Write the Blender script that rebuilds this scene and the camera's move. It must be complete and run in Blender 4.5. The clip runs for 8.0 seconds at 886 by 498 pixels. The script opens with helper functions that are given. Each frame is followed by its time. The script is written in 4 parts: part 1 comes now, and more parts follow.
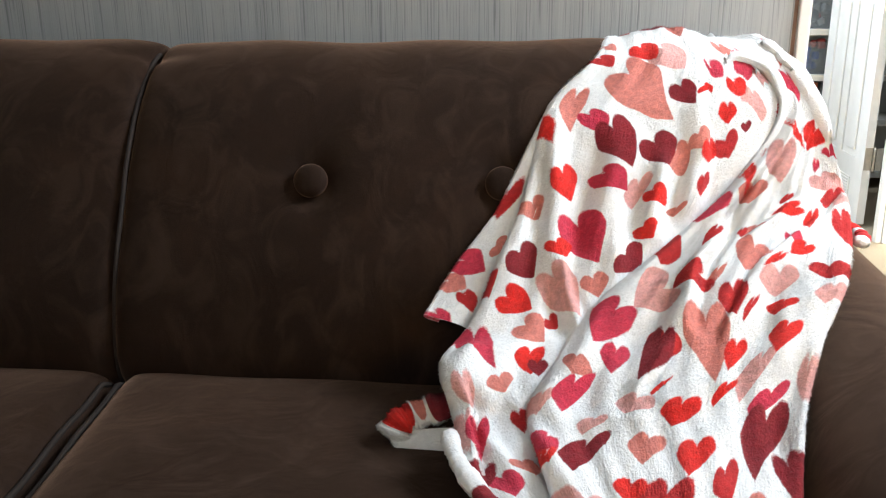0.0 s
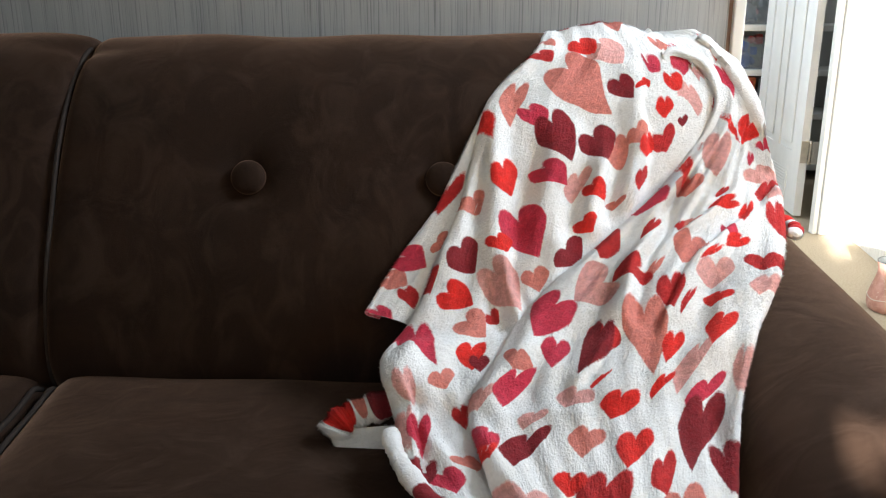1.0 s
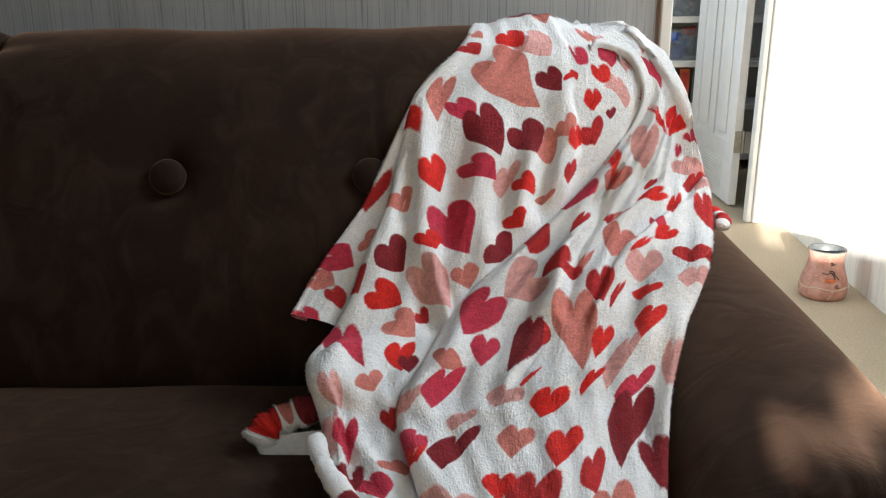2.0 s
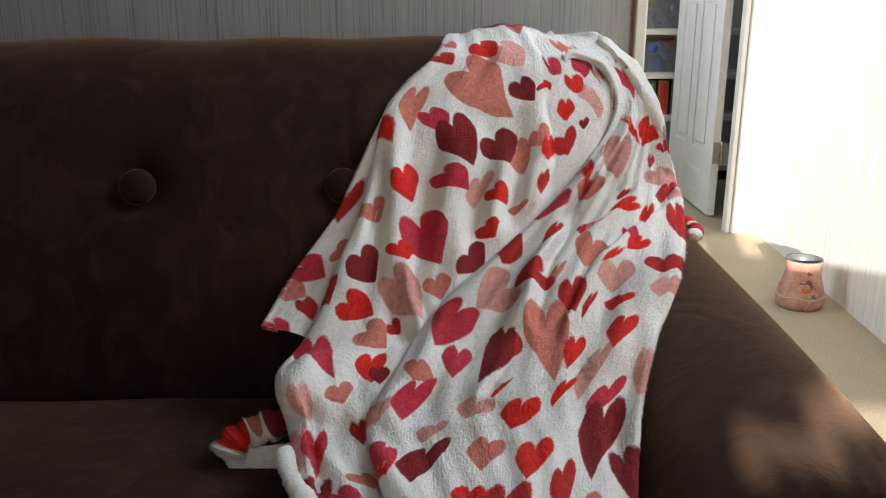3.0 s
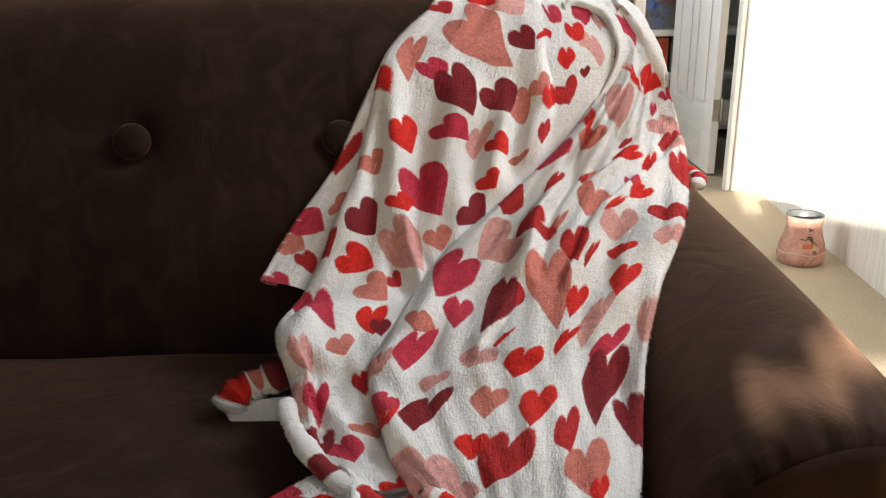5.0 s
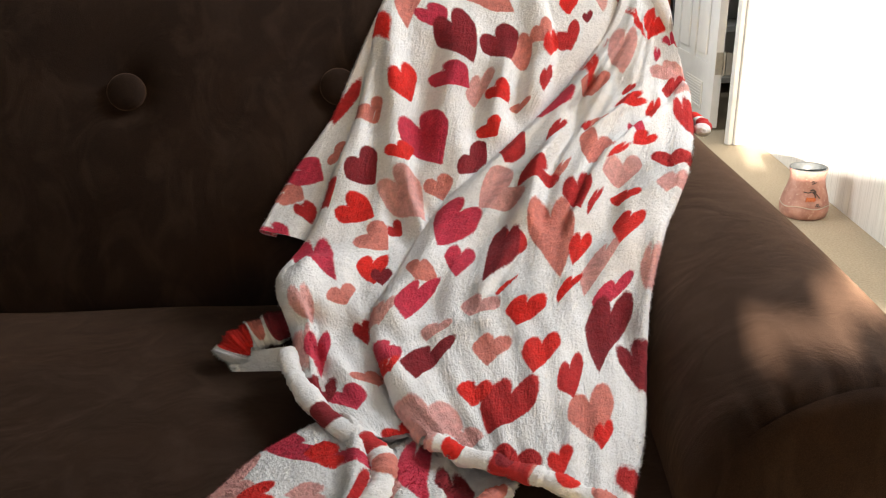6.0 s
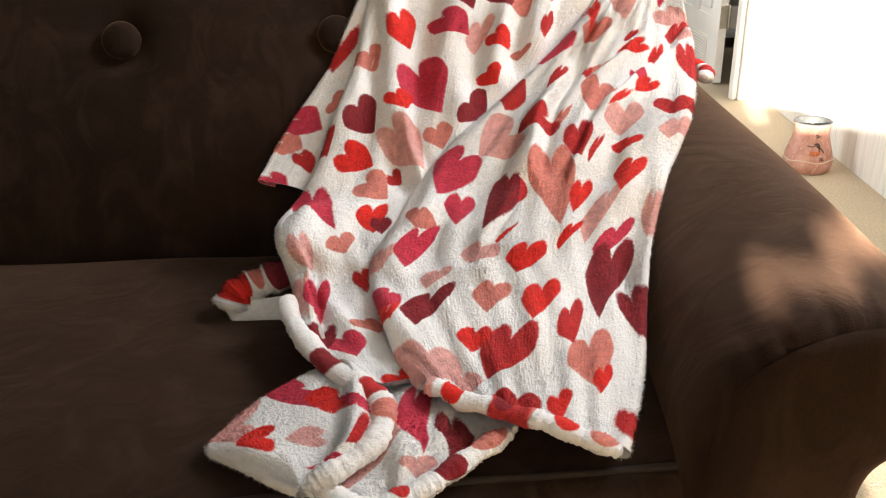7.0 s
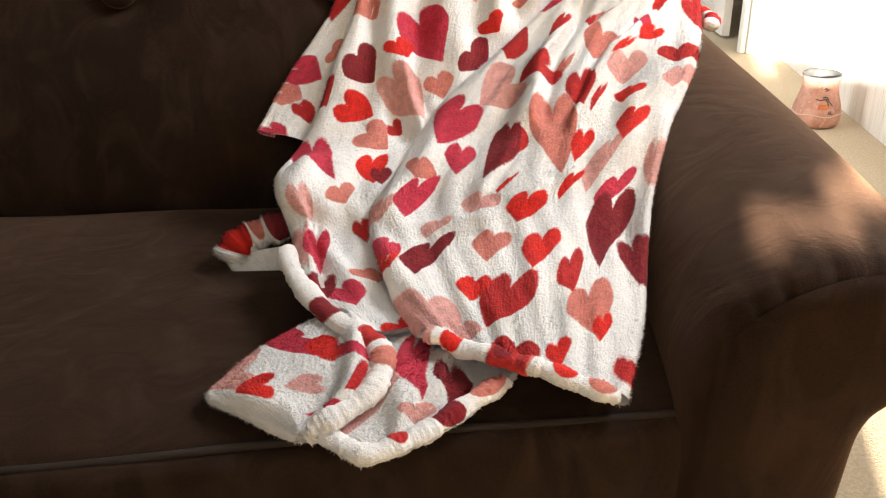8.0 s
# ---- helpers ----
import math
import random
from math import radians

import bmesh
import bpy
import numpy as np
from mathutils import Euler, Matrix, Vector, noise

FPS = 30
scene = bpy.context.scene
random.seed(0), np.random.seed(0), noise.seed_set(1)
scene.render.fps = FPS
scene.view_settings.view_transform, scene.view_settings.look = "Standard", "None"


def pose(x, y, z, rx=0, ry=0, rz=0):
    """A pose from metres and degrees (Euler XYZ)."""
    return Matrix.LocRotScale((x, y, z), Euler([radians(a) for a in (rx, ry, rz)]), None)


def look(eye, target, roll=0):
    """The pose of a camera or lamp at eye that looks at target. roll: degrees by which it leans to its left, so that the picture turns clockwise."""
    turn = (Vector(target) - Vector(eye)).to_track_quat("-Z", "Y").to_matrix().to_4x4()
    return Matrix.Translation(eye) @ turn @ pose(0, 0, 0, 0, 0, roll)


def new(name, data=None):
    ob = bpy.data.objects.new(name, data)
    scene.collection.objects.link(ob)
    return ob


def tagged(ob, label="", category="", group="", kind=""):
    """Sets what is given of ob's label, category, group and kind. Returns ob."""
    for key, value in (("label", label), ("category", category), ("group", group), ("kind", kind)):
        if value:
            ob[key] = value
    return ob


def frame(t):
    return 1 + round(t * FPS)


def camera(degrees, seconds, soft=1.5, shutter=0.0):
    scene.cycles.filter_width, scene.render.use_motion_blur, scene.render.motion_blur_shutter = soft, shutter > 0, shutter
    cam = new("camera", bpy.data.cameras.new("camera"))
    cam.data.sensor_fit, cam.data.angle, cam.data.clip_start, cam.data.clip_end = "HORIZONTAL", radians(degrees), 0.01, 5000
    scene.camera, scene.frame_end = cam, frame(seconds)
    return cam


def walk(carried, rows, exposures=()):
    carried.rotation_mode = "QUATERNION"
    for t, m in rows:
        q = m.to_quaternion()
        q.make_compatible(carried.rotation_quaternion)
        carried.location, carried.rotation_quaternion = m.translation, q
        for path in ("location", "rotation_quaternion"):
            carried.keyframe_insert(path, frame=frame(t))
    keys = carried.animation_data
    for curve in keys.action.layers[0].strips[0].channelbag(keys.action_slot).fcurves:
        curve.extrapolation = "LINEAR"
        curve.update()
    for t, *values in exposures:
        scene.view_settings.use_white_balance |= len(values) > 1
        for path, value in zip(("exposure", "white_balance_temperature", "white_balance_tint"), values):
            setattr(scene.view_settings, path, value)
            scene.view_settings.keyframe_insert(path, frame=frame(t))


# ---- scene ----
cam = camera(54.4, 8.0, soft=1.1)
PATH = [
    (0, (0.132, -0.112, 1.007), (-0.049, 1.801, 0.452), -0.2),
    (0.5, (0.136, -0.109, 1.009), (0.044, 1.808, 0.448), 0.4),
    (1, (0.144, -0.103, 1.006), (0.08, 1.815, 0.44), 0.1),
    (1.5, (0.156, -0.091, 1.002), (0.135, 1.825, 0.428), -0.2),
    (2, (0.169, -0.077, 1.004), (0.23, 1.837, 0.424), -0.0),
    (3.5, (0.187, -0.07, 0.997), (0.289, 1.852, 0.45), 0.2),
    (4, (0.186, -0.068, 0.991), (0.288, 1.848, 0.427), 0.0),
    (4.5, (0.184, -0.067, 0.986), (0.286, 1.84, 0.392), -0.2),
    (6, (0.183, -0.056, 0.96), (0.279, 1.808, 0.243), -0.9),
    (6.5, (0.184, -0.056, 0.952), (0.278, 1.792, 0.192), -1.1),
    (7, (0.186, -0.056, 0.944), (0.273, 1.774, 0.142), -1.2),
    (7.5, (0.19, -0.057, 0.937), (0.267, 1.752, 0.086), -1.4),
    (8, (0.193, -0.056, 0.933), (0.261, 1.734, 0.044), -1.5),
]
EXPOSURES = [(0, 2.71, 6400, 10), (0.5, 2.53, 6400, 10), (1, 2.35, 6400, 10), (1.5, 2.13, 6400, 10), (2, 1.91, 6450, 10), (3.5, 1.55, 6780, 11),
             (4, 1.6, 6880, 12), (4.5, 1.75, 7000, 13), (6, 2.18, 7150, 15), (7, 2.38, 7350, 16), (8, 2.53, 7500, 16)]
walk(cam, [(t, look(eye, target, roll)) for t, eye, target, roll in PATH], EXPOSURES)

# ---- world, sun, large lights ----
SUN_AZ = math.atan(0.30)          # the sun stands behind the camera and shines towards +y and a little +x
SUN_EL = math.atan(0.22)
world = bpy.data.worlds.new("world")
scene.world = world
world.use_nodes = True
wn, wl = world.node_tree.nodes, world.node_tree.links
sky = wn.new("ShaderNodeTexSky")
sky.sky_type, sky.sun_disc = "NISHITA", False
sky.sun_elevation, sky.sun_rotation = SUN_EL, math.pi + SUN_AZ
wl.new(sky.outputs["Color"], wn["Background"].inputs["Color"])
wn["Background"].inputs["Strength"].default_value = 0.09

sun = new("sun", bpy.data.lights.new("sun", "SUN"))
sun.data.energy, sun.data.angle, sun.data.color = 5.0, radians(0.5), (1.0, 0.95, 0.88)
ray = Vector((math.sin(SUN_AZ) * math.cos(SUN_EL), math.cos(SUN_AZ) * math.cos(SUN_EL), -math.sin(SUN_EL)))
sun.matrix_world = look((-1, -4, 3), Vector((-1, -4, 3)) + ray)

def area_light(name, eye, target, width, height, watts, colour):
    lamp = new(name, bpy.data.lights.new(name, "AREA"))
    lamp.data.shape, lamp.data.size, lamp.data.size_y = "RECTANGLE", width, height
    lamp.data.energy, lamp.data.color = watts, colour
    lamp.matrix_world = look(eye, target)
    return lamp

area_light("window_daylight", (0.42, -1.66, 1.74), (0.42, 0.0, 1.5), 0.70, 1.0, 0.1, (0.66, 0.84, 1.0))
# added fill from the right, out of view, to brighten the blanket's top
area_light("side_fill_light", (1.50, 1.20, 1.92), (0.38, 1.32, 0.9), 0.8, 0.7, 7.0, (0.80, 0.90, 1.0))

# added fill before the solid hall wall, lifts the door and the hall
area_light("hall_fill_light", (-1.46, 2.65, 1.45), (1.4, 3.8, 1.1), 1.3, 1.2, 17.0, (0.80, 0.90, 1.0))
# added fill inside the closet, brightens the shelves and the door leaf
area_light("closet_fill_light", (0.58, 4.35, 1.35), (1.7, 4.35, 0.9), 0.68, 1.0, 2.8, (0.85, 0.93, 1.0))

# ---- materials ----
def material(name, rough=0.8, **inputs):
    m = bpy.data.materials.new(name)
    m.use_nodes = True
    b = m.node_tree.nodes["Principled BSDF"]
    b.inputs["Roughness"].default_value = rough
    for key, value in inputs.items():
        b.inputs[key.replace("_", " ")].default_value = value
    return m, m.node_tree.nodes, m.node_tree.links, b


def coords(n, l, scale=(1, 1, 1), source="Object"):
    tc, mp = n.new("ShaderNodeTexCoord"), n.new("ShaderNodeMapping")
    mp.inputs["Scale"].default_value = scale
    l.new(tc.outputs[source], mp.inputs["Vector"])
    return mp.outputs["Vector"]


def noise_tex(n, l, vec, scale, detail=3.0, rough=0.55, distortion=0.0):
    t = n.new("ShaderNodeTexNoise")
    for key, value in (("Scale", scale), ("Detail", detail), ("Roughness", rough), ("Distortion", distortion)):
        t.inputs[key].default_value = value
    l.new(vec, t.inputs["Vector"])
    return t.outputs["Fac"]


def ramp(n, l, fac, stops):
    r = n.new("ShaderNodeValToRGB")
    while len(r.color_ramp.elements) < len(stops):
        r.color_ramp.elements.new(0.5)
    for e, (pos, col) in zip(r.color_ramp.elements, stops):
        e.position, e.color = pos, (*col, 1)
    l.new(fac, r.inputs["Fac"])
    return r.outputs["Color"]


def mix(n, l, fac, a, b, how="MIX"):
    x = n.new("ShaderNodeMix")
    x.data_type, x.blend_type = "RGBA", how
    for sock, value in ((x.inputs["Factor"], fac), (x.inputs["A"], a), (x.inputs["B"], b)):
        if isinstance(value, (int, float)):
            sock.default_value = value
        elif isinstance(value, tuple):
            sock.default_value = (*value, 1)
        else:
            l.new(value, sock)
    return x.outputs["Result"]


def bump(n, l, b, height, strength, distance, after=None):
    x = n.new("ShaderNodeBump")
    x.inputs["Strength"].default_value, x.inputs["Distance"].default_value = strength, distance
    l.new(height, x.inputs["Height"])
    if after is not None:
        l.new(after, x.inputs["Normal"])
    l.new(x.outputs["Normal"], b.inputs["Normal"])
    return x.outputs["Normal"]


def calc(n, l, op, a, b=0.0, clamp=False):
    x = n.new("ShaderNodeMath")
    x.operation, x.use_clamp = op, clamp
    for sock, value in zip(x.inputs, (a, b)):
        if isinstance(value, (int, float)):
            sock.default_value = value
        else:
            l.new(value, sock)
    return x.outputs["Value"]


def suede_material():
    m, n, l, b = material("brown_suede", 0.85)
    v = coords(n, l)
    big = noise_tex(n, l, v, 6.0, 4.0, 0.6, 0.6)
    smudge = noise_tex(n, l, coords(n, l, (1, 1, 0.5)), 15.0, 3.0, 0.6, 1.2)
    fine = noise_tex(n, l, v, 900.0, 2.0, 0.6)
    col = ramp(n, l, big, ((0.30, (0.01092, 0.0049, 0.00252)), (0.52, (0.0189, 0.0084, 0.00434)), (0.75, (0.0357, 0.01652, 0.00882))))
    col = mix(n, l, calc(n, l, "MULTIPLY", ramp(n, l, smudge, ((0.46, (0, 0, 0)), (0.70, (1, 1, 1)))), 0.75), col, (0.0532, 0.0315, 0.0217))
    col = mix(n, l, 0.35, col, ramp(n, l, fine, ((0.3, (0.0112, 0.00672, 0.00476)), (0.7, (0.0532, 0.0315, 0.0217)))))
    l.new(col, b.inputs["Base Color"])
    b.inputs["Sheen Weight"].default_value = 0.60
    b.inputs["Sheen Roughness"].default_value = 0.36
    b.inputs["Sheen Tint"].default_value = (0.60, 0.36, 0.24, 1)
    b.inputs["Specular IOR Level"].default_value = 0.12
    first = bump(n, l, b, fine, 0.5, 0.0008)
    bump(n, l, b, smudge, 0.35, 0.004, first)
    return m


def wallpaper_material(name, base, dark):
    m, n, l, b = material(name, 0.75)
    v = coords(n, l)
    long = noise_tex(n, l, coords(n, l, (230, 230, 3.2)), 1.0, 3.0, 0.7, 0.3)
    wide = noise_tex(n, l, coords(n, l, (38, 38, 0.7)), 1.0, 3.0, 0.6)
    cloth = noise_tex(n, l, coords(n, l, (420, 420, 260)), 1.0, 2.0)
    col = ramp(n, l, long, ((0.36, tuple(c * 0.72 for c in dark)), (0.47, base), (0.72, tuple(min(1, c * 1.10) for c in base))))
    col = mix(n, l, 0.35, col, ramp(n, l, wide, ((0.35, dark), (0.6, base))))
    col = mix(n, l, 0.12, col, ramp(n, l, cloth, ((0.3, dark), (0.7, base))))
    l.new(col, b.inputs["Base Color"])
    bump(n, l, b, long, 0.35, 0.0015)
    return m


def paint_material(name, colour, rough=0.45, wear=0.9):
    m, n, l, b = material(name, rough)
    v = coords(n, l)
    blot = noise_tex(n, l, v, 7.0, 4.0, 0.6)
    grain = noise_tex(n, l, coords(n, l, (60, 60, 6)), 1.0, 3.0)
    col = ramp(n, l, blot, ((0.3, tuple(c * wear for c in colour)), (0.65, colour)))
    l.new(col, b.inputs["Base Color"])
    bump(n, l, b, grain, 0.15, 0.001)
    return m


def carpet_material():
    m, n, l, b = material("beige_carpet", 0.95)
    v = coords(n, l)
    tuft = noise_tex(n, l, v, 150.0, 3.0, 0.7)
    fine = noise_tex(n, l, v, 480.0, 2.0, 0.6)
    blot = noise_tex(n, l, v, 3.5, 4.0, 0.6)
    col = ramp(n, l, tuft, ((0.30, (0.33, 0.26, 0.175)), (0.5, (0.47, 0.385, 0.27)), (0.72, (0.60, 0.51, 0.38))))
    col = mix(n, l, 0.4, col, ramp(n, l, blot, ((0.3, (0.41, 0.335, 0.23)), (0.7, (0.54, 0.45, 0.33)))))
    l.new(col, b.inputs["Base Color"])
    first = bump(n, l, b, fine, 0.6, 0.003)
    bump(n, l, b, tuft, 0.8, 0.006, first)
    return m


def plain_material(name, colour, rough=0.5, metal=0.0, vary=0.8, scale=18.0, relief=0.1):
    m, n, l, b = material(name, rough, Metallic=metal)
    f = noise_tex(n, l, coords(n, l), scale, 4.0, 0.6)
    l.new(ramp(n, l, f, ((0.3, tuple(c * vary for c in colour)), (0.7, colour))), b.inputs["Base Color"])
    bump(n, l, b, f, relief, 0.002)
    return m


PRINTS = (("blush", (0.84, 0.43, 0.39)), ("salmon", (0.74, 0.24, 0.19)), ("rose", (0.66, 0.036, 0.078)),
          ("crimson", (0.57, 0.021, 0.022)), ("scarlet", (0.80, 0.020, 0.012)), ("maroon", (0.26, 0.008, 0.016)))


def fleece_material(name, relief=1.0):
    """White plush whose printed hearts are read from one attribute a colour."""
    m, n, l, b = material(name, 0.9)
    v = coords(n, l)
    pile = noise_tex(n, l, v, 330.0, 3.0, 0.65, 0.4)
    tuft = noise_tex(n, l, v, 120.0, 3.0, 0.6, 0.2)
    soft = noise_tex(n, l, v, 16.0, 3.0)
    col = ramp(n, l, tuft, ((0.28, (0.86, 0.855, 0.84)), (0.55, (0.93, 0.925, 0.91)), (0.8, (0.95, 0.95, 0.94))))
    ragged = calc(n, l, "MULTIPLY", calc(n, l, "SUBTRACT", pile, 0.5), 0.0035)
    for key, tint in PRINTS:
        a = n.new("ShaderNodeAttribute")
        a.attribute_name = key
        edge = calc(n, l, "ADD", a.outputs["Fac"], ragged)
        inside = calc(n, l, "MULTIPLY", calc(n, l, "ADD", edge, 0.0008), 620.0, True)
        ink = ramp(n, l, tuft, ((0.3, tuple(c * 0.80 for c in tint)), (0.7, tuple(min(1, c * 1.10) for c in tint))))
        ink = mix(n, l, calc(n, l, "MULTIPLY", soft, 0.05), ink, (0.85, 0.70, 0.68))
        col = mix(n, l, inside, col, ink)
    l.new(col, b.inputs["Base Color"])
    b.inputs["Sheen Weight"].default_value = 0.06
    b.inputs["Sheen Roughness"].default_value = 0.5
    b.inputs["Specular IOR Level"].default_value = 0.15
    first = bump(n, l, b, pile, 0.7 * relief, 0.0024)
    bump(n, l, b, tuft, 0.25 * relief, 0.003, first)
    return m


SUEDE = suede_material()
SUEDE_DARK = plain_material("brown_piping_suede", (0.028, 0.017, 0.0115), 0.85, 0.0, 0.7, 60.0, 0.2)
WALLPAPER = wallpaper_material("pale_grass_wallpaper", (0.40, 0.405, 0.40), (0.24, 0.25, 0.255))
# same wallpaper, its colour raised to a bright cream for the sunlit wall
WALLPAPER_SUNLIT = wallpaper_material("sunlit_grass_wallpaper", (0.80, 0.785, 0.74), (0.62, 0.60, 0.54))
WHITE_TRIM = paint_material("white_trim_paint", (0.80, 0.79, 0.75), 0.4)
WHITE_DOOR = paint_material("white_door_paint", (0.80, 0.80, 0.78), 0.4)
RAW_EDGE = plain_material("raw_board_edge", (0.28, 0.18, 0.14), 0.8)
CEILING = paint_material("ceiling_paint", (0.78, 0.77, 0.74), 0.8)
WALLPAINT = paint_material("cream_wall_paint", (0.62, 0.615, 0.59), 0.7)
CARPET = carpet_material()
STEEL = plain_material("satin_nickel", (0.55, 0.51, 0.44), 0.38, 1.0, 0.8, 40.0, 0.1)
FLEECE = fleece_material("heart_print_fleece")

# ---- building helpers ----
def part(name, bm, mat, parent=None, label="", smooth=True, **tags):
    """One mesh object out of a bmesh, under a thing or a part."""
    me = bpy.data.meshes.new(name)
    bmesh.ops.recalc_face_normals(bm, faces=bm.faces)
    bm.to_mesh(me)
    bm.free()
    for p in me.polygons:
        p.use_smooth = smooth
    me.materials.append(mat)
    ob = new(name, me)
    ob.parent = parent
    return tagged(ob, label, **tags)


def box_bm(lo, hi, bevel=0.0, bm=None, segments=2):
    bm = bm or bmesh.new()
    size = [b - a for a, b in zip(lo, hi)]
    mid = [(a + b) / 2 for a, b in zip(lo, hi)]
    made = bmesh.ops.create_cube(bm, size=1.0, matrix=Matrix.Translation(mid) @ Matrix.Diagonal((*size, 1)))
    if bevel:
        edges = list({e for v in made["verts"] for e in v.link_edges})
        bmesh.ops.bevel(bm, geom=edges, offset=bevel, segments=segments, profile=0.5, affect="EDGES", clamp_overlap=True)
    return bm


def spline(points, t):
    """Catmull-Rom through the points, t from 0 to 1."""
    p = np.asarray(points, float)
    t = np.clip(np.asarray(t, float), 0, 1) * (len(p) - 1)
    i = np.minimum(t.astype(int), len(p) - 2)
    f = (t - i)[..., None]
    q = np.vstack([2 * p[0] - p[1], p, 2 * p[-1] - p[-2]])
    a, b, c, d = q[i], q[i + 1], q[i + 2], q[i + 3]
    return 0.5 * (2 * b + (c - a) * f + (2 * a - 5 * b + 4 * c - d) * f ** 2 + (3 * b - a - 3 * c + d) * f ** 3)


def grid_bm(pts, close_u=False):
    """A quad sheet from an array of places, rows by columns."""
    rows, cols = pts.shape[:2]
    bm = bmesh.new()
    vs = [[bm.verts.new(pts[i, j]) for j in range(cols)] for i in range(rows)]
    for i in range(rows - 1):
        for j in range(cols - (0 if close_u else 1)):
            k = (j + 1) % cols
            bm.faces.new((vs[i][j], vs[i][k], vs[i + 1][k], vs[i + 1][j]))
    return bm


def tube_points(path, radius, sides=10):
    """Rings round a path; radius may be one number or one a point."""
    path = np.asarray(path, float)
    radius = np.broadcast_to(np.asarray(radius, float), len(path))
    along = np.gradient(path, axis=0)
    along /= np.linalg.norm(along, axis=1)[:, None]
    up = np.where(np.abs(along[:, 2:3]) > 0.9, np.array([[1.0, 0, 0]]), np.array([[0, 0, 1.0]]))
    side = np.cross(along, up)
    side /= np.linalg.norm(side, axis=1)[:, None]
    top = np.cross(side, along)
    a = np.linspace(0, 2 * np.pi, sides, endpoint=False)
    return path[:, None] + radius[:, None, None] * (np.cos(a)[None, :, None] * side[:, None] + np.sin(a)[None, :, None] * top[:, None])


def tube_bm(path, radius, sides=10):
    pts = tube_points(path, radius, sides)
    bm = grid_bm(pts, True)
    bm.verts.ensure_lookup_table()
    n = len(pts)
    bm.faces.new([bm.verts[j] for j in range(sides)])
    bm.faces.new([bm.verts[(n - 1) * sides + j] for j in range(sides)])
    return bm


def lathe_bm(profile, sides=40, wobble=0.0):
    """A turned body from (radius, height) pairs."""
    a = np.linspace(0, 2 * np.pi, sides, endpoint=False)
    pts = np.array([[(r * (1 + wobble * math.sin(2 * t + 9 * h)) * math.cos(t), r * (1 + wobble * math.cos(3 * t)) * math.sin(t), h)
                     for t in a] for r, h in profile])
    return grid_bm(pts, True)


def step(a, b, x):
    t = np.clip((np.asarray(x, float) - a) / (b - a), 0, 1)
    return t * t * (3 - 2 * t)


def bell(x, mid, width):
    return np.exp(-((np.asarray(x, float) - mid) / width) ** 2)


def empty(name, place=(0, 0, 0)):
    ob = new(name)
    ob.location = place
    return ob

# ---- the room ----
WALL_Y = 1.60
floor = part("floor", box_bm((-2.7, -1.75, -0.05), (2.6, 5.25, 0.0)), CARPET, None, "worn beige cut-pile carpet", False, category="carpet", kind="structure")
ceiling = part("ceiling", box_bm((-2.8, -1.85, 2.42), (2.7, 5.35, 2.5)), CEILING, None, "plain off-white ceiling", False, category="ceiling", kind="structure")
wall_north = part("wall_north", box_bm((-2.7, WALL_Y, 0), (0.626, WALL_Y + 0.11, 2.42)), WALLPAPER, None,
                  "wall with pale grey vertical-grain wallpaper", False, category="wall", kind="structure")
part("edge_board", box_bm((0.626, WALL_Y + 0.004, 0), (0.634, WALL_Y + 0.106, 2.42)), RAW_EDGE, wall_north, "bare reddish board edge", False)
part("corner_trim", box_bm((0.634, WALL_Y - 0.008, 0), (0.656, WALL_Y + 0.118, 2.42), 0.003), WHITE_TRIM, wall_north, "white painted corner trim", False)
part("wall_west", box_bm((-2.8, -1.75, 0), (-2.7, WALL_Y + 0.11, 2.42)), WALLPAINT, None, "cream painted side wall", False, category="wall", kind="structure")


def wall_with_window(name, lo, hi, holes, mat, label):
    """A wall along x with openings (x0, x1, z0, z1), cut out of a cell grid."""
    xs = sorted({lo[0], hi[0], *[h[0] for h in holes], *[h[1] for h in holes]})
    zs = sorted({lo[2], hi[2], *[h[2] for h in holes], *[h[3] for h in holes]})
    bm = bmesh.new()
    for x0, x1 in zip(xs, xs[1:]):
        for z0, z1 in zip(zs, zs[1:]):
            if not any(h[0] <= x0 and x1 <= h[1] and h[2] <= z0 and z1 <= h[3] for h in holes):
                box_bm((x0, lo[1], z0), (x1, hi[1], z1), bm=bm)
    bmesh.ops.remove_doubles(bm, verts=bm.verts, dist=1e-5)
    return part(name, bm, mat, None, label, False, category="wall", kind="structure")


# behind the camera, unseen: two sashes let in the low sun; the broad rail between them and three stepped slots are
# added to shape its patches on floor and arm
wall_with_window("wall_south", (-2.8, -1.75, 0), (2.7, -1.60, 2.42), [(0.09, 0.75, 0.25, 0.835), (-0.215, -0.145, 1.092, 1.156), (-0.145, -0.080, 1.106, 1.176), (-0.080, -0.015, 1.122, 1.196), (0.09, 0.75, 1.112, 2.36)], WALLPAINT,
                 "cream wall with a double window")

# the long wall beside the hall, slightly askew to the sofa wall
def east(y):
    return 1.665 + 0.10 * (y - 2.40)


ang = math.degrees(math.atan(-0.10))
bm = bmesh.new()
# the gap high up near the camera is added, unseen, round the side fill
for y0, y1, z0, z1 in ((-4.2, -1.70, 0, 2.42), (-0.70, 1.235, 0, 2.42), (-1.70, -0.70, 0, 1.50), (-1.70, -0.70, 2.30, 2.42)):
    box_bm((0, y0, z0), (0.10, y1, z1), bm=bm)
wall_east = part("wall_east", bm, WALLPAPER_SUNLIT, None, "sunlit wall with cream vertical-grain wallpaper", False,
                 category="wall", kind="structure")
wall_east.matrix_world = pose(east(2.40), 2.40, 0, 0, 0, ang)
